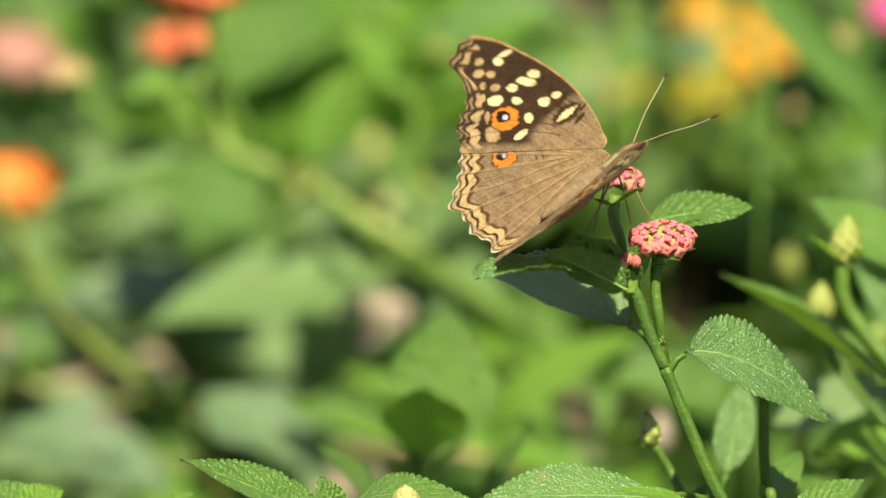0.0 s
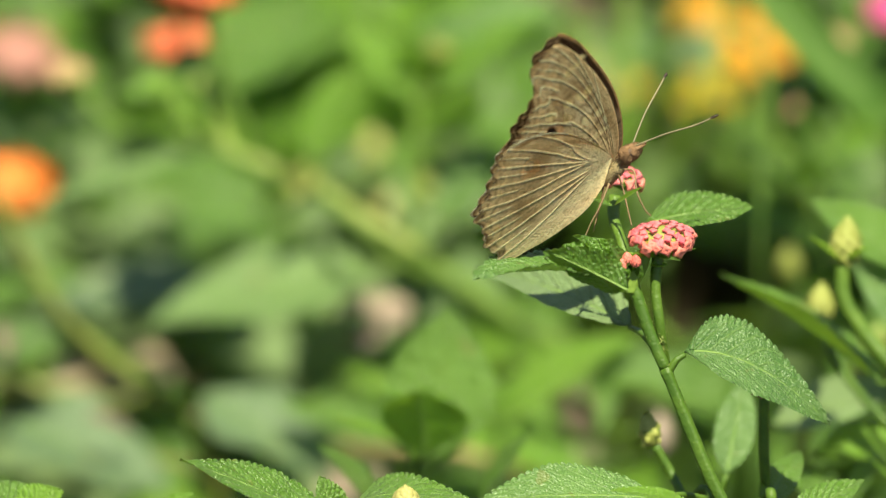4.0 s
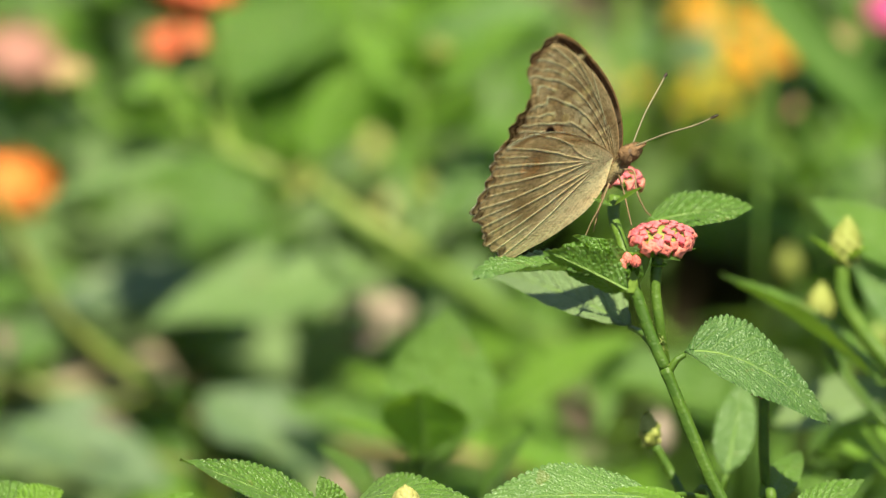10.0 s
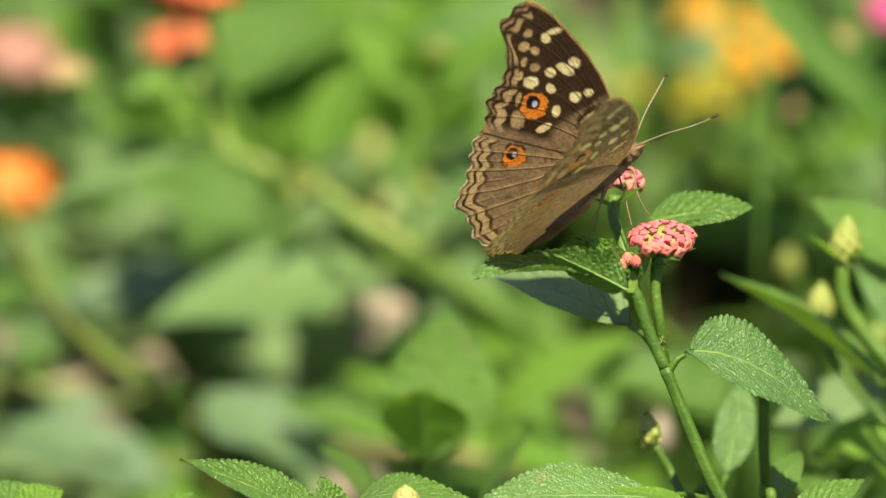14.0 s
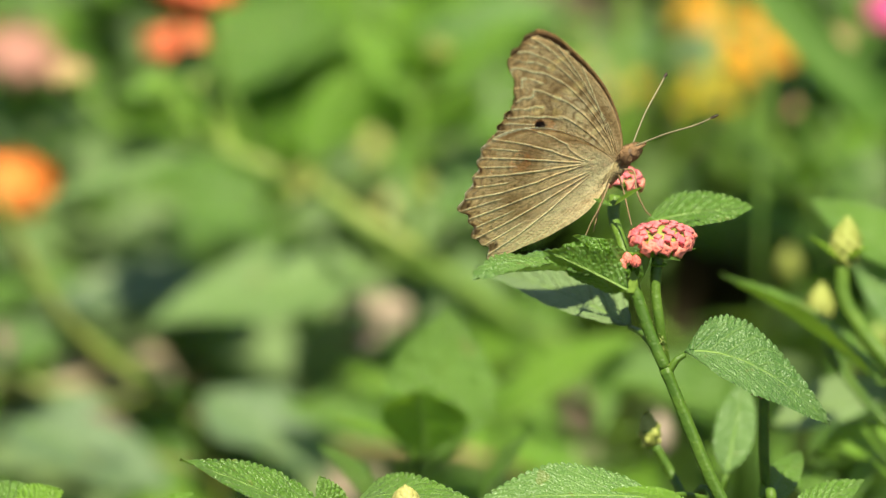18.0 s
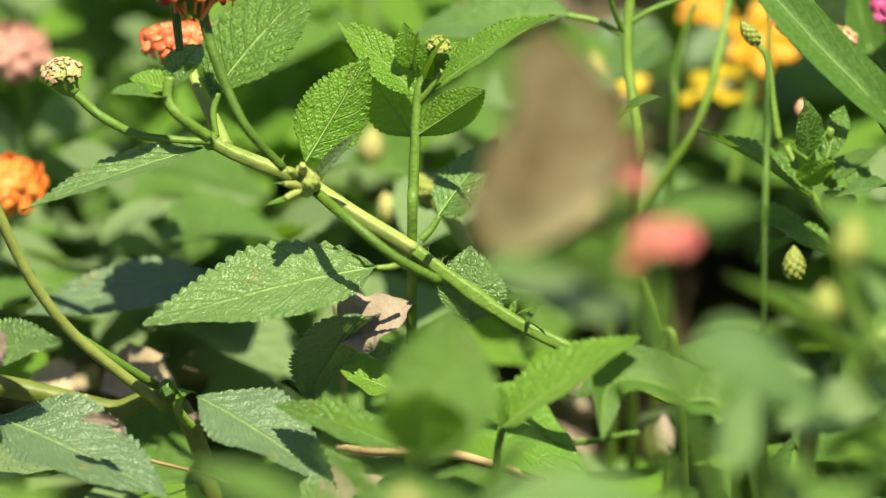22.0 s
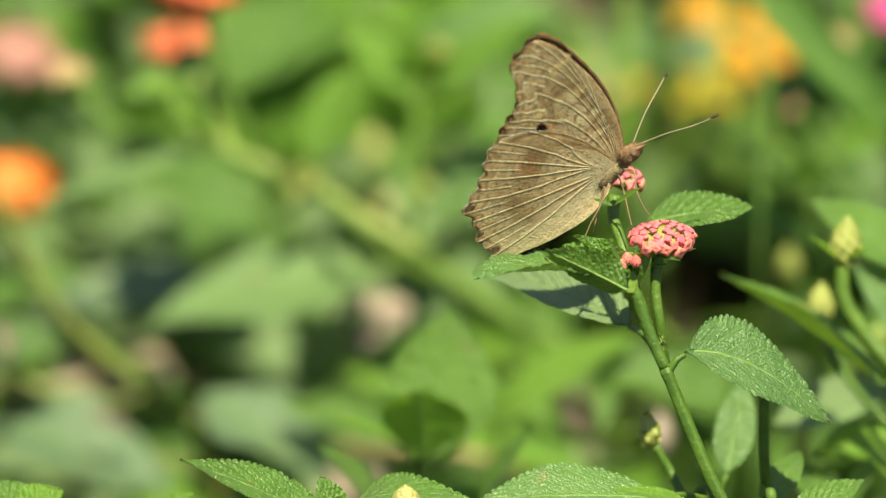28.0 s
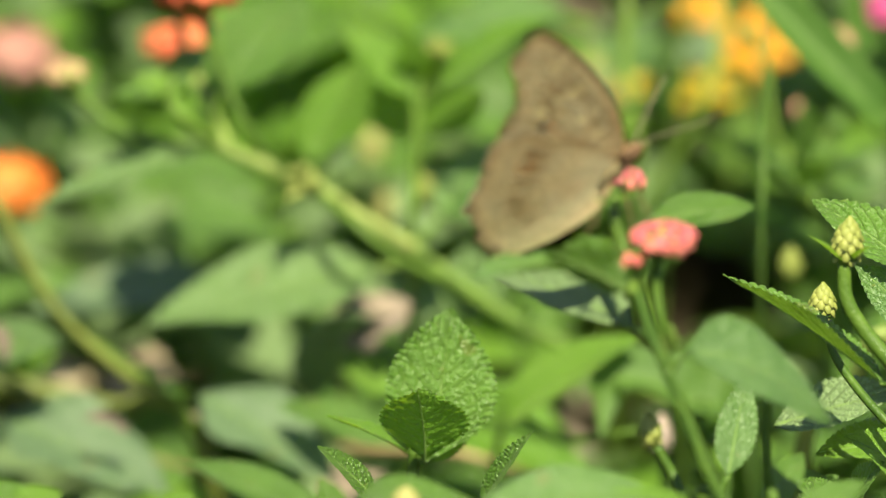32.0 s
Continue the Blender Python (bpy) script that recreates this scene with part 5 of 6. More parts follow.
INNER_SPOTS = ((-9.2, 9.8, 1.05, 0.95, 20), (-7.3, 10.9, 0.85, 0.7, 0), (-5.6, 7.2, 1.95, 0.62, 42))
TAN_SPOTS = ((-19.5, 18.7, 0.75, 0.75, 0), (-19.5, 16.5, 0.9, 0.85, 0), (-17.6, 16.1, 0.8, 0.75, 0), (-16.9, 13.5, 0.85, 0.75, 0), (-18.8, 14.0, 0.5, 0.8, 0), (-18.8, 11.7, 0.45, 0.8, 0),
             (-19.7, 8.0, 0.5, 1.2, 0), (-18.1, 8.0, 0.42, 1.25, 0), (-20.0, 4.7, 0.8, 1.5, 0), (-17.3, 4.5, 1.2, 1.6, 12))
BROWN, UMBER, FAWN, CREAMY = (0.182, 0.132, 0.090), (0.028, 0.016, 0.010), (0.35, 0.255, 0.155), (0.62, 0.50, 0.31)


def soft(v, a, b):
    t = np.clip((v - a) / (b - a), 0, 1)
    return t * t * (3 - 2 * t)


def wobble(x, y, f, seed):
    return (np.sin(x * f + seed) * np.cos(y * f * 1.3 + 2 * seed) + np.sin((x + y) * f * 0.7 + 3 * seed) * 0.6) / 1.6


def lay(col, mask, c):
    return col * (1 - mask[:, None]) + np.array(c)[None, :] * mask[:, None]


def oval(x, y, s, grow=0.0, edge=0.22):
    cx, cy, a, b, turn = s
    c, k = math.cos(radians(turn)), math.sin(radians(turn))
    u, v = (x - cx) * c + (y - cy) * k, -(x - cx) * k + (y - cy) * c
    r = np.hypot(u / (a + grow), v / (b + grow)) + 0.10 * wobble(x, y, 2.2, cx) + 0.10 * wobble(x, y, 4.7, cy)
    return 1 - soft(r, 1 - edge, 1 + edge * 0.5)


def eyespot(col, x, y, cx, cy, r):
    col = lay(col, oval(x, y, (cx + 0.1, cy, r * 1.16, r * 1.16, 0), 0, 0.10), UMBER)
    col = lay(col, oval(x, y, (cx + 0.1, cy - 0.1, r, r * 1.02, 0), 0, 0.10), (0.62, 0.17, 0.022))
    col = lay(col, oval(x, y, (cx - 0.25, cy + 0.35, r * 0.54, r * 0.54, 0), 0, 0.10), (0.012, 0.008, 0.010))
    return lay(col, oval(x, y, (cx + 0.10, cy + 0.2, r * 0.20, r * 0.26, 0), 0, 0.35), (0.50, 0.44, 0.58))


def bands(col, x, y, rim, wav, strength=1.0):
    """Scalloped lines along the outer margin; rim: millimetres from the edge."""
    q = rim + 0.24 * wav + 0.12 * wobble(x, y, 1.9, 4)
    for a, b, c in ((0.0, 0.28, (0.62, 0.56, 0.46)), (0.28, 0.70, (0.10, 0.062, 0.032)), (0.70, 1.28, FAWN), (1.28, 1.72, UMBER), (1.72, 2.80, FAWN), (2.80, 3.45, (0.060, 0.036, 0.020))):
        m = soft(q, a - 0.08, a + 0.08) * (1 - soft(q, b - 0.08, b + 0.08)) * strength
        col = lay(col, m, c)
    return col


FORE_VEINS = (121, 126.5, 132, 137.5, 143.5, 150, 156.5, 163, 169.5)
HIND_VEINS = (155, 164, 172.5, 181, 190, 199, 208.5, 218)


def vein_lines(kind, ang, rho, width, shift=0.0, between=False):
    """How near each point lies to a vein; the veins leave the cell one by one and sweep to the margin. between: the lines half-way between them."""
    out = np.zeros_like(ang)
    fan = FORE_VEINS if kind == "fore" else HIND_VEINS
    if between:
        fan = [(p + q) / 2 for p, q in zip(fan, fan[1:])]
    for a in fan:
        if kind == "fore":
            course = a - (1 - rho) * np.interp(a, (121, 127, 133, 145, 170), (4, 20, 38, 36, 22))
        else:
            hub, k = (176 if a < 192 else 0.5 * a + 98), np.interp(rho, (0.12, 0.32, 0.52, 0.75, 1.0), (0, 0.62, 1.0, 1.08, 1.0))
            course = hub + (a - hub) * k
        off = (ang - np.radians(course)) * rho * 28 - shift
        out = np.maximum(out, np.exp(-(off / width) ** 2))
    return out * soft(rho, 0.10, 0.28)


def upper_paint(kind, x, y, ang, rho, rim, outer):
    n = len(x)
    col = np.tile(np.array(BROWN), (n, 1))
    col = col * 0.94 * (1 + 0.15 * wobble(x, y, 1.1, 2) + 0.14 * wobble(x, y, 3.7, 5) + 0.17 * wobble(x, y, 8.3, 3))[:, None]
    wav = 2 * np.abs(np.sin(ang * 27)) - 1
    if kind == "fore":
        r = np.hypot(x, y) + 0.5 * wobble(x, y, 0.9, 1)
        dark = soft(r, 10.2, 12.6) * soft(y + 0.12 * x, -0.2, 1.4)
        col = lay(col, dark, UMBER)
        for s in INNER_SPOTS:
            col = lay(col, oval(x, y, s, 1.0), UMBER)
        col = lay(col, oval(x, y, (-8.0, 9.4, 2.7, 1.5, 40)) * 0.9, UMBER)
        for s in ((-4.7, 7.2, 1.6, 0.24, 45), (-3.6, 6.1, 1.5, 0.30, 52), (-7.5, 9.0, 2.2, 0.34, 42), (-3.0, 8.2, 0.9, 0.16, 60)):
            col = lay(col, oval(x, y, s, 0.05), UMBER)
        gap = 1 - vein_lines("fore", ang, rho, 0.42)
        q = rim + 0.22 * wav
        for a, b, k in ((0.0, 0.22, 0.8), (0.75, 1.25, 0.55), (1.85, 2.9, 0.85)):
            col = lay(col, soft(q, a - 0.12, a + 0.12) * (1 - soft(q, b - 0.12, b + 0.12)) * k * outer * (gap if a else 1), FAWN)
        for s in CREAM_SPOTS + INNER_SPOTS:
            col = lay(col, oval(x, y, s), CREAMY)
        for s in TAN_SPOTS:
            col = lay(col, oval(x, y, s) * 0.9, FAWN)
        col = eyespot(col, x, y, -15.4, 7.4, 2.2)
        col = lay(col, (1 - soft(rim, 0.6, 1.3)) * (1 - outer), (0.27, 0.175, 0.10))
        col = lay(col, 0.65 * vein_lines("fore", ang, rho, 0.11) * soft(rho, 0.15, 0.4), UMBER)
    else:
        col = bands(col, x, y, rim, wav, outer)
        col = eyespot(col, x, y, -16.6, 1.9, 1.85)
        col = lay(col, oval(x, y, (-17.0, -5.2, 0.7, 0.45, 20)) * 0.6, UMBER)
        for s in ((-10.5, 1.2, 0.17, 0.9, 10), (-11.5, 1.1, 0.17, 0.9, 10)):
            col = lay(col, oval(x, y, s) * 0.8, UMBER)
        col = lay(col, soft(ang, radians(226), radians(244)) * 0.6, (0.36, 0.25, 0.16))
        col = lay(col, 0.35 * vein_lines("hind", ang, rho, 0.30, -0.35), (0.34, 0.24, 0.15))
        col = lay(col, 0.75 * vein_lines("hind", ang, rho, 0.11), (0.09, 0.055, 0.03))
    return col


def under_paint(kind, x, y, ang, rho, rim, outer):
    """Underside: dead-leaf browns, a dark band across, pale thin veins with a short streak between each two at the margin."""
    n = len(x)
    col = np.tile(np.array((0.80, 0.59, 0.32)), (n, 1))
    col = lay(col, 0.55 * soft(wobble(x, y, 0.42, 4), 0.0, 0.9), (0.52, 0.34, 0.16))
    col = lay(col, 0.40 * soft(wobble(x, y, 0.7, 9), 0.1, 0.9), (0.78, 0.66, 0.42))
    # broad dark band and greyish cloud within it
    at = rho - 0.03 * wobble(x, y, 0.5, 6)
    band = np.exp(-((at - 0.66) / 0.11) ** 2)
    col = lay(col, (0.95 if kind == "hind" else 0.70) * band * (0.65 + 0.35 * wobble(x, y, 0.8, 3)), (0.25, 0.140, 0.055))
    col = lay(col, 0.45 * np.exp(-((at - 0.47) / 0.07) ** 2) * soft(wobble(x, y, 0.6, 2), -0.3, 0.6), (0.70, 0.60, 0.40))
    col = lay(col, 0.50 * soft(at, 0.90, 0.97) * outer, (0.42, 0.25, 0.11))
    # fine ripples across the veins, their shading painted as dark lines
    ripple = np.sin(rho * 105 + 3.0 * wobble(x, y, 0.9, 3) + ang * 7) + 0.9 * wobble(x, y, 3.1, 7)
    col = lay(col, (0.62 if kind == "fore" else 0.46) * soft(ripple, 0.2, 1.2), (0.22, 0.13, 0.055))
    # dark wedges between the veins, deepest towards the margin
    wedge = (1 - vein_lines(kind, ang, rho, 0.55)) * soft(rho, 0.55, 0.85)
    col = lay(col, 0.34 * wedge * (0.6 + 0.4 * wobble(x, y, 1.3, 12)), (0.26, 0.15, 0.06))
    speck = wobble(x, y, 7.3, 1) * wobble(x, y, 4.1, 8)
    col = lay(col, 0.40 * soft(speck, 0.25, 0.7), (0.28, 0.17, 0.08))
    wav = np.sin(ang * 60)
    col = lay(col, (1 - soft(rim + 0.2 * wav, 0.20, 0.42)) * outer, (0.10, 0.055, 0.03))
    # each vein: a pale ridge, its shadow painted as a dark line on its lower side
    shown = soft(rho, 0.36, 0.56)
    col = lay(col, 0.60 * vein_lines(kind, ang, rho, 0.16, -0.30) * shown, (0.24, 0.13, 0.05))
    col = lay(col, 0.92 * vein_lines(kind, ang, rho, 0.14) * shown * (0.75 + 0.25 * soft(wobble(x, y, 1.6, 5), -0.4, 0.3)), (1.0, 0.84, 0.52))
    # short streaks between the veins, with the same painted shadow line
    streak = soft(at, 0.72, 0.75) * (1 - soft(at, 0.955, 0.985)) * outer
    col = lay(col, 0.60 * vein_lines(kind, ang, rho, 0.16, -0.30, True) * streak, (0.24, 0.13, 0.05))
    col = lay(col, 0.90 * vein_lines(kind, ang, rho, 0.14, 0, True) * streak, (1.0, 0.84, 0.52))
    if kind == "fore":
        for s in ((-4.6, 8.6, 2.0, 0.30, 62), (-6.4, 9.9, 2.0, 0.34, 62), (-8.4, 11.0, 2.1, 0.34, 60), (-6.0, 6.6, 1.7, 0.30, 62), (-10.6, 13.4, 1.9, 0.40, 50)):
            col = lay(col, 0.55 * oval(x, y, s, 0.05), (0.33, 0.19, 0.08))
        for s in INNER_SPOTS + ((-12.0, 13.6, 1.7, 0.8, -20), (-13.2, 7.2, 0.7, 1.1, 0)):
            col = lay(col, 0.45 * oval(x, y, s), (0.88, 0.72, 0.46))
        col = lay(col, oval(x, y, (-15.9, 8.2, 0.95, 0.95, 0), 0, 0.12), (0.012, 0.008, 0.008))
        col = lay(col, 0.8 * (1 - soft(rim, 0.35, 0.9)) * (1 - outer), (0.86, 0.62, 0.34))
    else:
        # tan, hairy inner fold and pale front edge
        col = lay(col, 0.90 * soft(ang, radians(204), radians(222)) * (0.78 + 0.22 * np.sin(ang * 130 + 2.5 * wobble(x, y, 0.8, 2))), (0.90, 0.71, 0.44))
        col = lay(col, 0.75 * (1 - soft(rho, 0.16, 0.50)), (0.88, 0.69, 0.42))
        front = 1 - soft(ang, radians(160), radians(168))
        # shadow along the rolled front edge, painted as a brown band
        col = lay(col, 0.90 * np.exp(-((rim - 1.45) / 0.50) ** 2) * front, (0.24, 0.13, 0.05))
        col = lay(col, (1 - soft(rim, 0.62, 0.90)) * front, (1.0, 0.86, 0.56))
        for s in ((-17.0, -5.6, 0.28, 0.28, 0), (-16.6, -2.6, 0.22, 0.22, 0), (-18.6, -13.6, 1.0, 0.7, 30), (-21.8, -10.6, 0.6, 0.4, 30), (-24.6, -5.6, 0.9, 0.6, 20)):
            col = lay(col, 0.85 * oval(x, y, s, 0.05), (0.05, 0.03, 0.02))
    return col


def wing_mesh(name, kind, facing, na=460, nr=130):
    """A wing as a thin two-sided sheet; facing: +1 where its upper side looks along +z."""
    edge = np.array(FORE_EDGE if kind == "fore" else HIND_EDGE)
    ang_e = np.unwrap(np.arctan2(edge[:, 1], edge[:, 0]))
    ang_e = np.maximum.accumulate(ang_e + np.arange(len(ang_e)) * 1e-6)
    ang = np.linspace(ang_e[0], ang_e[-1], na)
    rmax = np.interp(ang, ang_e, np.hypot(edge[:, 0], edge[:, 1]))
    smooth = np.convolve(np.pad(rmax, 3, mode="edge"), np.ones(7) / 7, "valid")
    rmax = smooth
    # where the outer margin runs: scalloped, with a pale fringe
    lo, hi = (radians(131.5), radians(173)) if kind == "fore" else (radians(166), radians(222))
    outer = soft(ang, lo, lo + 0.02) * (1 - soft(ang, hi, hi + 0.02))
    rmax = rmax * (1 + 0.011 * outer * np.sin(ang * (62 if kind == "fore" else 58)))
    rho = np.linspace(0, 1, nr) ** 0.8
    A, R = np.meshgrid(ang, rho, indexing="ij")
    RM = np.repeat(rmax[:, None], nr, 1)
    X, Y = (np.cos(A) * R * RM).ravel(), (np.sin(A) * R * RM).ravel()
    a, r = A.ravel(), R.ravel()
    rim = ((1 - R) * RM).ravel() * 0.95
    out = np.repeat(outer[:, None], nr, 1).ravel()
    ribs = np.maximum(vein_lines(kind, a, r, 0.13), 0.8 * vein_lines(kind, a, r, 0.13, 0, True) * soft(r, 0.72, 0.76) * out)
    # the front edge of the hindwing is rolled to a thin lip
    lip = -facing * 0.07 * np.exp(-(rim / 0.5) ** 2) * (1 - soft(a, radians(160), radians(168))) * (kind == "hind")
    Z = -0.0012 * (X * X + 0.6 * Y * Y) + 0.080 * ribs + lip
    if kind == "hind":
        Z += -facing * (1.2 * soft(a, radians(222), radians(255)) if facing > 0 else 1.0 * soft(a, radians(210), radians(250))) * r
    thick = 0.05 * (1 - 0.7 * r)
    top = np.stack([X, Y, Z + thick], 1) * MM
    low = np.stack([X, Y, Z - thick], 1) * MM
    verts = np.concatenate([top, low])
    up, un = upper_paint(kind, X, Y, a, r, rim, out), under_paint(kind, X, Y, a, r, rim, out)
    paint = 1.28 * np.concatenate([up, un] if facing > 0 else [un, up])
    i, j = np.meshgrid(np.arange(na - 1), np.arange(nr - 1), indexing="ij")
    q = (i * nr + j).ravel()
    f1 = np.stack([q, q + 1, q + nr + 1, q + nr], 1)
    o = na * nr
    f2 = f1[:, ::-1] + o
    e = np.arange(na - 1) * nr + nr - 1
    f3 = np.stack([e, e + o, e + nr + o, e + nr], 1)
    faces = np.concatenate([f1, f2, f3]).astype(np.int32)
    me = bpy.data.meshes.new(name)
    me.vertices.add(len(verts))
    me.vertices.foreach_set("co", verts.astype(np.float32).ravel())
    me.loops.add(faces.size)
    me.loops.foreach_set("vertex_index", faces.ravel())
    me.polygons.add(len(faces))
    me.polygons.foreach_set("loop_start", np.arange(0, faces.size, 4, dtype=np.int32))
    me.polygons.foreach_set("use_smooth", np.ones(len(faces), dtype=bool))
    me.update(calc_edges=True)
    me.validate()
    # daylight passes through both layers of scales
    glow = 1.75 * np.clip(np.concatenate([up, up]), 0, 1) ** 0.45 * np.array((1.0, 0.88, 0.64))
    for title, layer in (("paint", paint), ("through", glow)):
        att = me.color_attributes.new(title, "FLOAT_COLOR", "POINT")
        att.data.foreach_set("color", np.concatenate([np.clip(layer, 0, 1), np.ones((len(layer), 1))], 1).astype(np.float32).ravel())
    return me


ROOT = near(1085, 280)
SEAT = Matrix.Translation(ROOT) @ VIEW.to_4x4()


def bp(x, y, z=0.0):
    """A place on the butterfly: the plan's x and y, z millimetres towards the viewer."""
    return near(x, y) - AWAY * z * MM


def spindle(a, b, r, prof, seg=14, rows=14, rough=0.0):
    """A body of revolution from a to b with a profile of radii."""
    t = (b - a)
    side = t.orthogonal().normalized()
    over = t.normalized().cross(side)
    verts, faces = [], []
    for i in range(rows + 1):
        s = i / rows
        q = r * float(np.interp(s, np.linspace(0, 1, len(prof)), prof))
        for k in range(seg):
            g = 2 * math.pi * k / seg
            w = q * (1 + rough * noise.noise(Vector((s * 9, k * 1.7, r * 900))))
            verts.append(a + t * s + (side * math.cos(g) + over * math.sin(g)) * w)
    for i in range(rows):
        for k in range(seg):
            j = (k + 1) % seg
            faces.append((i * seg + k, i * seg + j, i * seg + seg + j, i * seg + seg + k))
    faces += [tuple(range(seg))[::-1], tuple(rows * seg + k for k in range(seg))]
    return mesh_of("body", verts, faces)


def body_fur(a0, a1, count, radius, length, seed):
    """Fine hair lying back along a part of the body."""
    rnd = random.Random(seed)
    verts, faces = [], []
    for i in range(count):
        s = rnd.random()
        d = Vector((rnd.gauss(0, 1), rnd.gauss(0, 1), rnd.gauss(0, 1))).normalized()
        o = a0.lerp(a1, s) + d * radius * (0.6 + 0.4 * math.sin(math.pi * s))
        lean = (d * 0.7 + (a0 - a1).normalized() * 0.8).normalized()
        e = o + lean * rnd.uniform(0.4, 1.0) * length
        w = lean.orthogonal().normalized() * 0.00005
        u = lean.cross(w)
        b = len(verts)
        verts += [o + w, o - w * 0.5 + u, o - w * 0.5 - u, e]
        faces += [(b, b + 1, b + 3), (b + 1, b + 2, b + 3), (b + 2, b, b + 3)]
    return mesh_of("fur", verts, faces)


def butterfly():
    e = thing("butterfly", ROOT, "brown pansy butterfly with orange-ringed eyespots perched on a lantana leaf", "butterfly")
    e.matrix_basis = SEAT
    thorax = part("thorax", spindle(bp(1050, 332, -1.9), bp(1110, 276, -1.5), 0.0016, (0.55, 0.85, 1.0, 1.0, 0.92, 0.55), rough=0.12, rows=18), PALE_FUR, e)
    tagged(part("fur", body_fur(bp(1048, 334, -1.9), bp(1112, 274, -1.4), 2200, 0.0012, 0.0013, 12), PALE_FUR, thorax, None, "shaggy hair on the thorax"), kind="stuff")
    belly = part("abdomen", spindle(bp(1062, 306, 0), bp(952, 392, 0), 0.0016, (0.8, 1.0, 1.02, 0.98, 0.9, 0.76, 0.55, 0.2), rough=0.10, rows=26), FUR, e, SEAT @ SEAT.inverted(), "slender brown abdomen")
    head = part("head", spindle(bp(1099, 282, -0.4), bp(1131, 260, -0.2), 0.0014, (0.7, 1.0, 1.0, 0.85, 0.45), rough=0.35), RUSSET, e)
    tagged(part("fur", body_fur(bp(1098, 283, -0.4), bp(1130, 261, -0.2), 900, 0.0013, 0.0007, 13), RUSSET, head, None, "short russet hair"), kind="stuff")
    for z in (0.45, -0.35):
        part("palp", spindle(bp(1118, 269, z), bp(1144, 253 + 4 * z, z), 0.00040, (0.8, 1.0, 0.8, 0.55, 0.2), 8, 8), RUSSET, e)
    for z in (0.95, -0.95):
        part("eye", dome(0.00066, 1.0, 8, 12), EYE, e, Matrix.Translation(bp(1115, 270, 0.9 * z - 0.3)))
    for name, pts in (("a", [bp(1117, 262, -0.5), bp(1142, 200, -1.4), bp(1168, 152, -2.5), bp(1180, 130, -3.0)]), ("b", [bp(1120, 260, 0.4), bp(1176, 238, 1.4), bp(1230, 222, 2.5), bp(1270, 204, 3.0)])):
        ob = part("antenna", tube(pts, 0.00013, 0.00012, 7), HORN, e)
        part("club", spindle(pts[-1] + (pts[2] - pts[-1]) * 0.35, pts[-1] + (pts[-1] - pts[2]) * 0.04, 0.00027, (0.4, 0.8, 1.0, 0.9, 0.4), 8, 6), DARK, ob, None, "dark antenna club")
    for pts in ([bp(1105, 300, 0.8), bp(1122, 304, 1.6), bp(1127, 340, 2.2), bp(1142, 372, 1.5), bp(1152, 382, 0.8)],
                [bp(1095, 310, -0.8), bp(1104, 340, -1.4), bp(1112, 375, -1.0), bp(1118, 400, -0.6)],
                [bp(1078, 325, 0.6), bp(1062, 365, 1.0), bp(1046, 395, 0.5), bp(1036, 418, 0.0)],
                [bp(1070, 330, -0.8), bp(1060, 370, -1.4), bp(1050, 410, -1.5)]):
        part("leg", tube(pts, 0.00017, 0.00010, 7), LEG, e)
    wings = {}
    for key, name, kind, facing, z in (("lh", "hindwing", "hind", 1, -0.52), ("lf", "forewing", "fore", 1, -0.38), ("rf", "forewing", "fore", -1, 0.25), ("rh", "hindwing", "hind", -1, 0.50)):
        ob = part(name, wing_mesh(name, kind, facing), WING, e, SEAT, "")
        wings[key] = (ob, z)
    return wings, belly, thorax


wings, belly, thorax = butterfly()


# ---- what moves: the wings ----
# tilt about the view's x and y, turn of fore and hind wing in their plane (degrees), and the shift of their roots (millimetres)
L = {"W": (-41.7, -12.9, 9.0, 6.8, -0.6, 2.3, -0.3, 0.2), "O": (-34.7, -9.0, 2.5, 4.3, -1.6, 1.5, -0.5, 0.6), "M": (-28.0, -7.2, -1.2, 1.6, -1.1, 1.2, -0.2, 0.1),
     "N": (-25.6, -6.6, -4.3, 2.0, -0.8, 0.4, -0.6, -0.1), "G": (24.9, 13.8, 0.1, -2.0, 0.1, 0.7, 0.9, 0.7), "F": (23.0, 16.6, -12.5, -0.4, 0.1, -0.9, 0.5, -0.7),
     "H": (31.6, 31.8, -11.6, -2.6, -0.6, -0.8, 0.4, 0.1), "C": (35.6, 33.5, -12.6, 0.2, 0.2, -1.6, 1.0, 0.3), "B": (34.6, 27.5, -12.8, -1.6, 0.5, -2.2, 1.4, 0.4), "D": (31.8, 24.8, -9.4, -0.4, 0.6, -1.2, -0.3, 0.3), "E": (32.0, 27.4, -8.6, -3.0, 0.8, -1.8, 0.7, -1.2)}
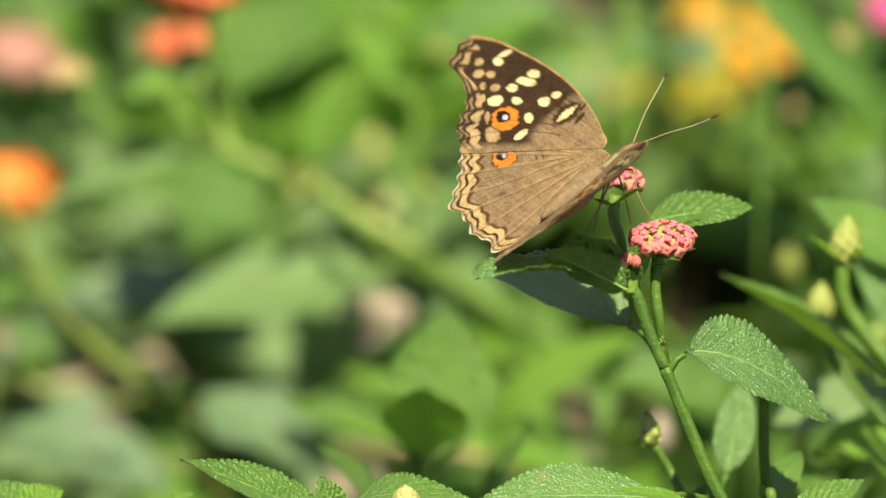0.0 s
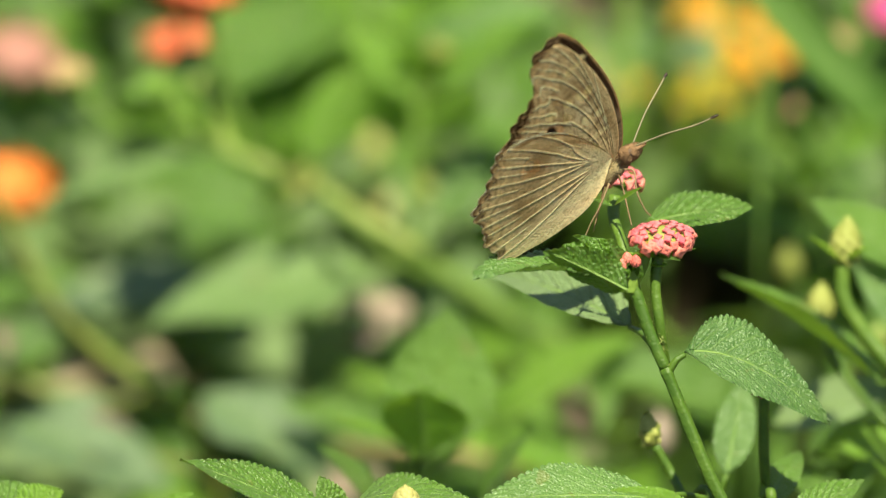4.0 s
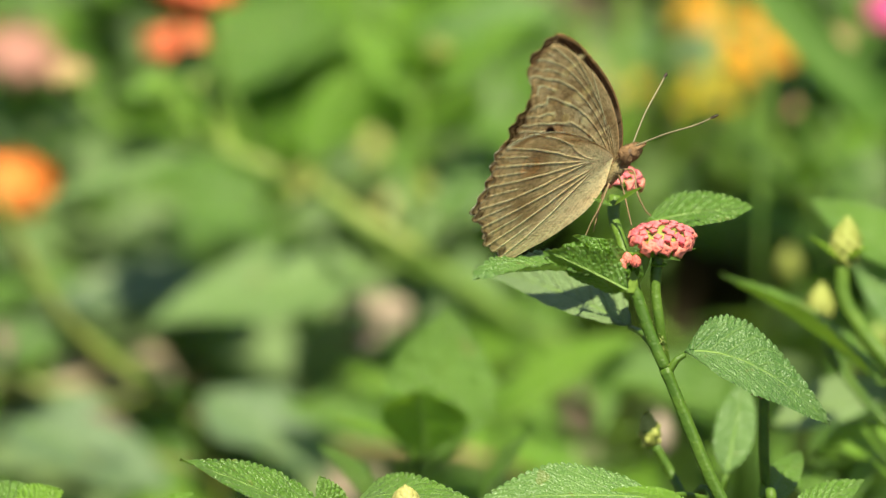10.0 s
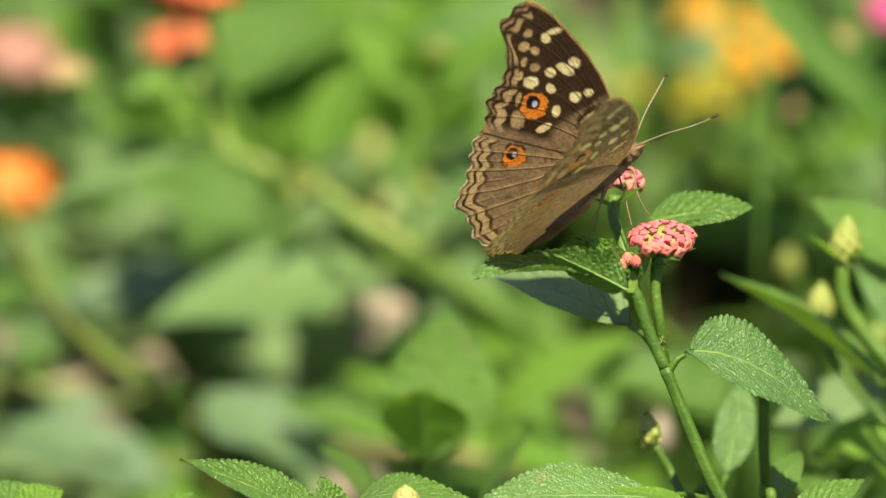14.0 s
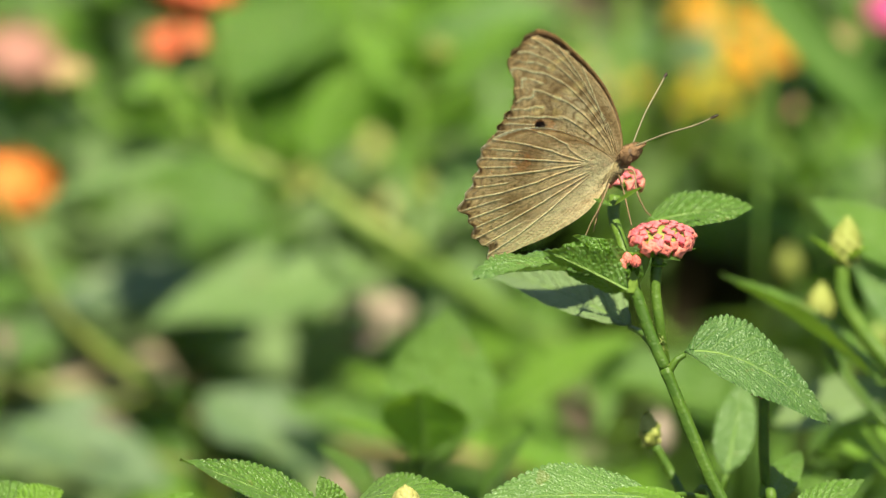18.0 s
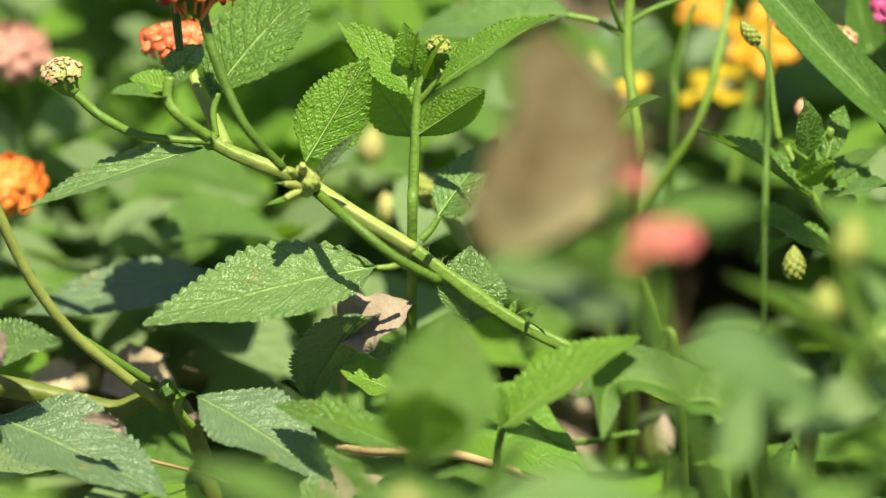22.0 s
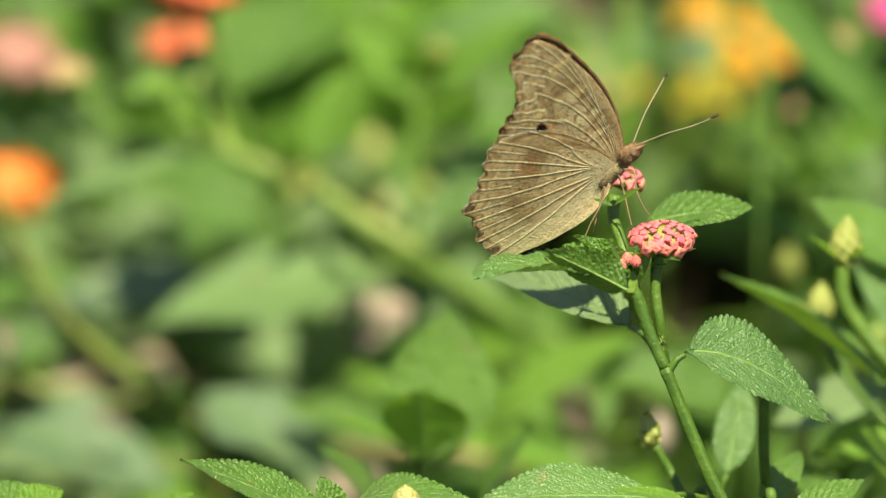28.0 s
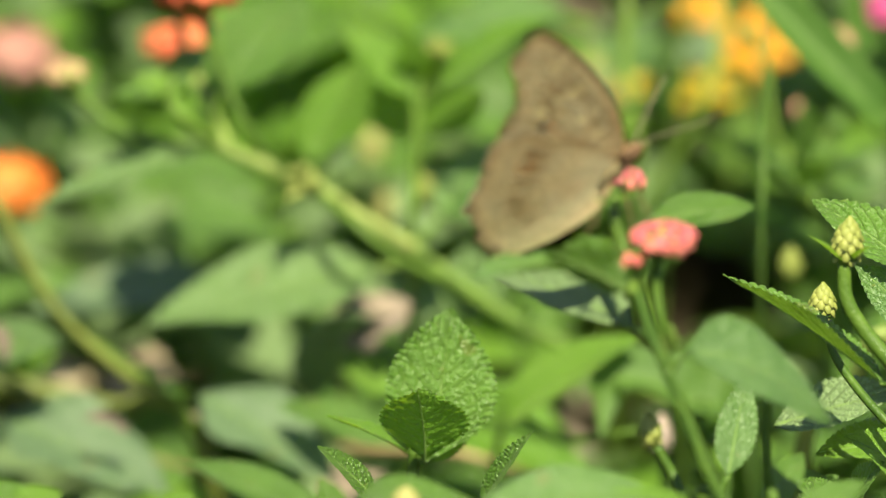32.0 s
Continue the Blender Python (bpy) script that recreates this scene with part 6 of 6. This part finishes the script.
R = {"W": (92.9, 58.6, -4.3, -20.0, 0.3, -0.3, -0.3, -0.2), "O": (73.5, 61.2, -2.0, 2.0, 1.0, 0.2, -0.6, 0.3), "M": (75.0, 62.4, -2.0, 0.0, 1.0, 0.2, -0.6, 0.3),
     "N": (64.0, 52.0, -6.0, 2.0, 1.0, -0.8, -0.3, 0.0), "G": (61.6, 39.8, -8.4, 6.0, 1.1, -0.5, 0.1, 0.4), "F": (58.6, 47.6, -11.8, 5.0, 1.1, -1.6, 0.0, -0.3),
     "H": (44.0, 41.0, -9.5, 1.0, 0.9, -1.4, 0.0, 0.2), "C": (34.0, 40.5, -7.8, 0.5, -0.2, -1.9, -0.2, 0.1), "B": (33.0, 32.0, -8.6, 1.0, 0.2, -2.5, 1.0, 0.6), "D": (32.5, 25.5, -7.4, -0.4, 0.6, -1.4, -0.3, 0.2), "E": (32.8, 28.2, -6.6, -3.0, 0.8, -2.1, 0.7, -1.3)}
# seconds and the share of each posture, from wide open (W) to closed (C, D, E)
BEAT = ((0, "O"), (0.2, "OOOW"), (0.4, "OW"), (0.6, "OWWWWW"), (0.8, "W"), (1.4, "W"), (1.6, "W"), (1.8, "OWWWWWW"), (2.0, "OWWWWW"), (2.1, "O"), (2.2, "G"), (2.3, "N"), (2.4, "O"), (2.6, "OOW"), (2.8, "OOW"),
        (3.0, "OOOW"), (3.2, "O"), (3.3, "O"), (3.4, "N"), (3.5, "GH"), (3.6, "C"), (3.8, "D"), (4.0, "C"), (4.1, "F"), (4.2, "M"), (4.5, "O"), (4.6, "F"), (4.7, "C"), (4.9, "C"), (5.0, "F"), (5.1, "N"), (5.3, "M"),
        (5.5, "M"), (5.7, "MMMW"), (5.9, "MMMW"), (6.0, "M"), (6.1, "M"), (6.2, "MMMW"), (6.3, "M"), (6.4, "FG"), (6.5, "C"), (6.6, "D"), (6.7, "D"), (6.8, "CDD"), (6.9, "H"), (7.0, "N"), (7.1, "N"), (7.2, "NNF"),
        (7.3, "F"), (7.4, "N"), (7.5, "MN"), (7.6, "NNF"), (7.7, "N"), (7.8, "NF"), (7.9, "D"), (8.0, "BC"), (8.1, "CH"), (8.2, "CH"), (8.3, "CH"), (8.4, "G"), (8.5, "N"), (8.6, "N"), (8.7, "F"), (8.8, "C"), (9.0, "C"),
        (9.1, "CCH"), (9.2, "HF"), (9.3, "M"), (9.4, "M"), (9.5, "M"), (9.6, "NF"), (9.7, "C"), (9.8, "BCCCC"), (10.0, "BCCCC"), (10.1, "BCH"), (10.2, "F"), (10.3, "N"), (10.4, "MMMW"), (10.5, "M"), (10.6, "HHF"),
        (10.7, "C"), (10.8, "BC"), (11.2, "BBC"), (11.3, "CHH"), (11.4, "NNF"), (11.5, "N"), (11.6, "N"), (11.7, "NNF"), (11.8, "B"), (12.1, "B"), (12.2, "BC"), (12.4, "C"), (12.5, "H"), (12.6, "FFN"),
        (12.7, "FFN"), (12.8, "BC"), (12.9, "BCC"), (13.0, "C"), (13.2, "C"), (13.3, "HF"), (13.4, "NNF"), (13.5, "NNF"), (13.6, "B"), (13.9, "B"), (14.0, "F"), (14.1, "N"), (14.2, "NNF"), (14.3, "HF"),
        (14.4, "D"), (14.5, "D"), (14.8, "C"), (15.2, "CE"), (15.5, "D"), (16.0, "D"), (16.5, "D"), (17.0, "DDE"), (18.0, "DE"), (19.0, "E"), (32.0, "E"))


def posture(table, word):
    rows = [table[c] for c in word]
    return [sum(v) / len(rows) for v in zip(*rows)]


def tilt(rx, ry, rz):
    v = Vector((radians(rx), radians(ry), 0))
    return Matrix.Rotation(v.length, 4, v.normalized()) @ Matrix.Rotation(radians(rz), 4, "Z")


def motions():
    for key, (ob, z) in wings.items():
        rows = []
        for t, word in BEAT:
            rx, ry, fore, hind, fx, fy, hx, hy = posture(L if key[0] == "l" else R, word)
            spin, x, y = (fore, fx, fy) if key[1] == "f" else (hind, hx, hy)
            turn = tilt(rx, ry, spin)
            n = turn.to_3x3() @ Vector((0, 0, 1))
            # each wing keeps its own sheet, a little in front of or behind its neighbour
            share = min(1, max(0, (n.z - 0.25) / 0.3))
            deep = (z - (n.x * x + n.y * y) * share) / max(n.z, 0.5)
            flat, mean = Vector((x, y, 0)), Vector((fx + hx, fy + hy, 0)) / 2
            place = Vector((x, y, deep)) * share + (flat + n * (z + n.dot(mean) - n.dot(flat))) * (1 - share)
            rows.append((t, Matrix.Translation(place * MM) @ turn))
        walk(ob, rows)
    # the abdomen lies on the open wings and swings down behind them as they close; the thorax rolls with it
    start, chest = belly.matrix_basis.copy(), thorax.matrix_basis.copy()
    hinge = Matrix.Translation((-2.0 * MM, -2.27 * MM, 0))
    swing = {"W": (22, 0, 1.0), "O": (19, 0, 1.0), "M": (19, 0, 1.0), "N": (17, 0, 1.0), "G": (4, 6, -1.6), "F": (0, 8, -2.0)}
    rows, rolls = [], []
    for t, word in BEAT:
        lift, drop, z = (sum(v) / len(word) for v in zip(*[swing.get(c, (0, 6, -2.4)) for c in word]))
        turn = Matrix.Rotation(radians(lift), 4, Vector((-0.64, 0.77, 0))) @ Matrix.Rotation(radians(drop), 4, "Z")
        rows.append((t, Matrix.Translation((0, 0, z * MM)) @ hinge @ turn @ hinge.inverted() @ start))
        rolls.append((t, Matrix.Translation(Vector((0.25, 0.45, 1.1)) * (z + 2.4) / 3.4 * MM) @ chest))
    walk(belly, rows)
    walk(thorax, rolls)


motions()
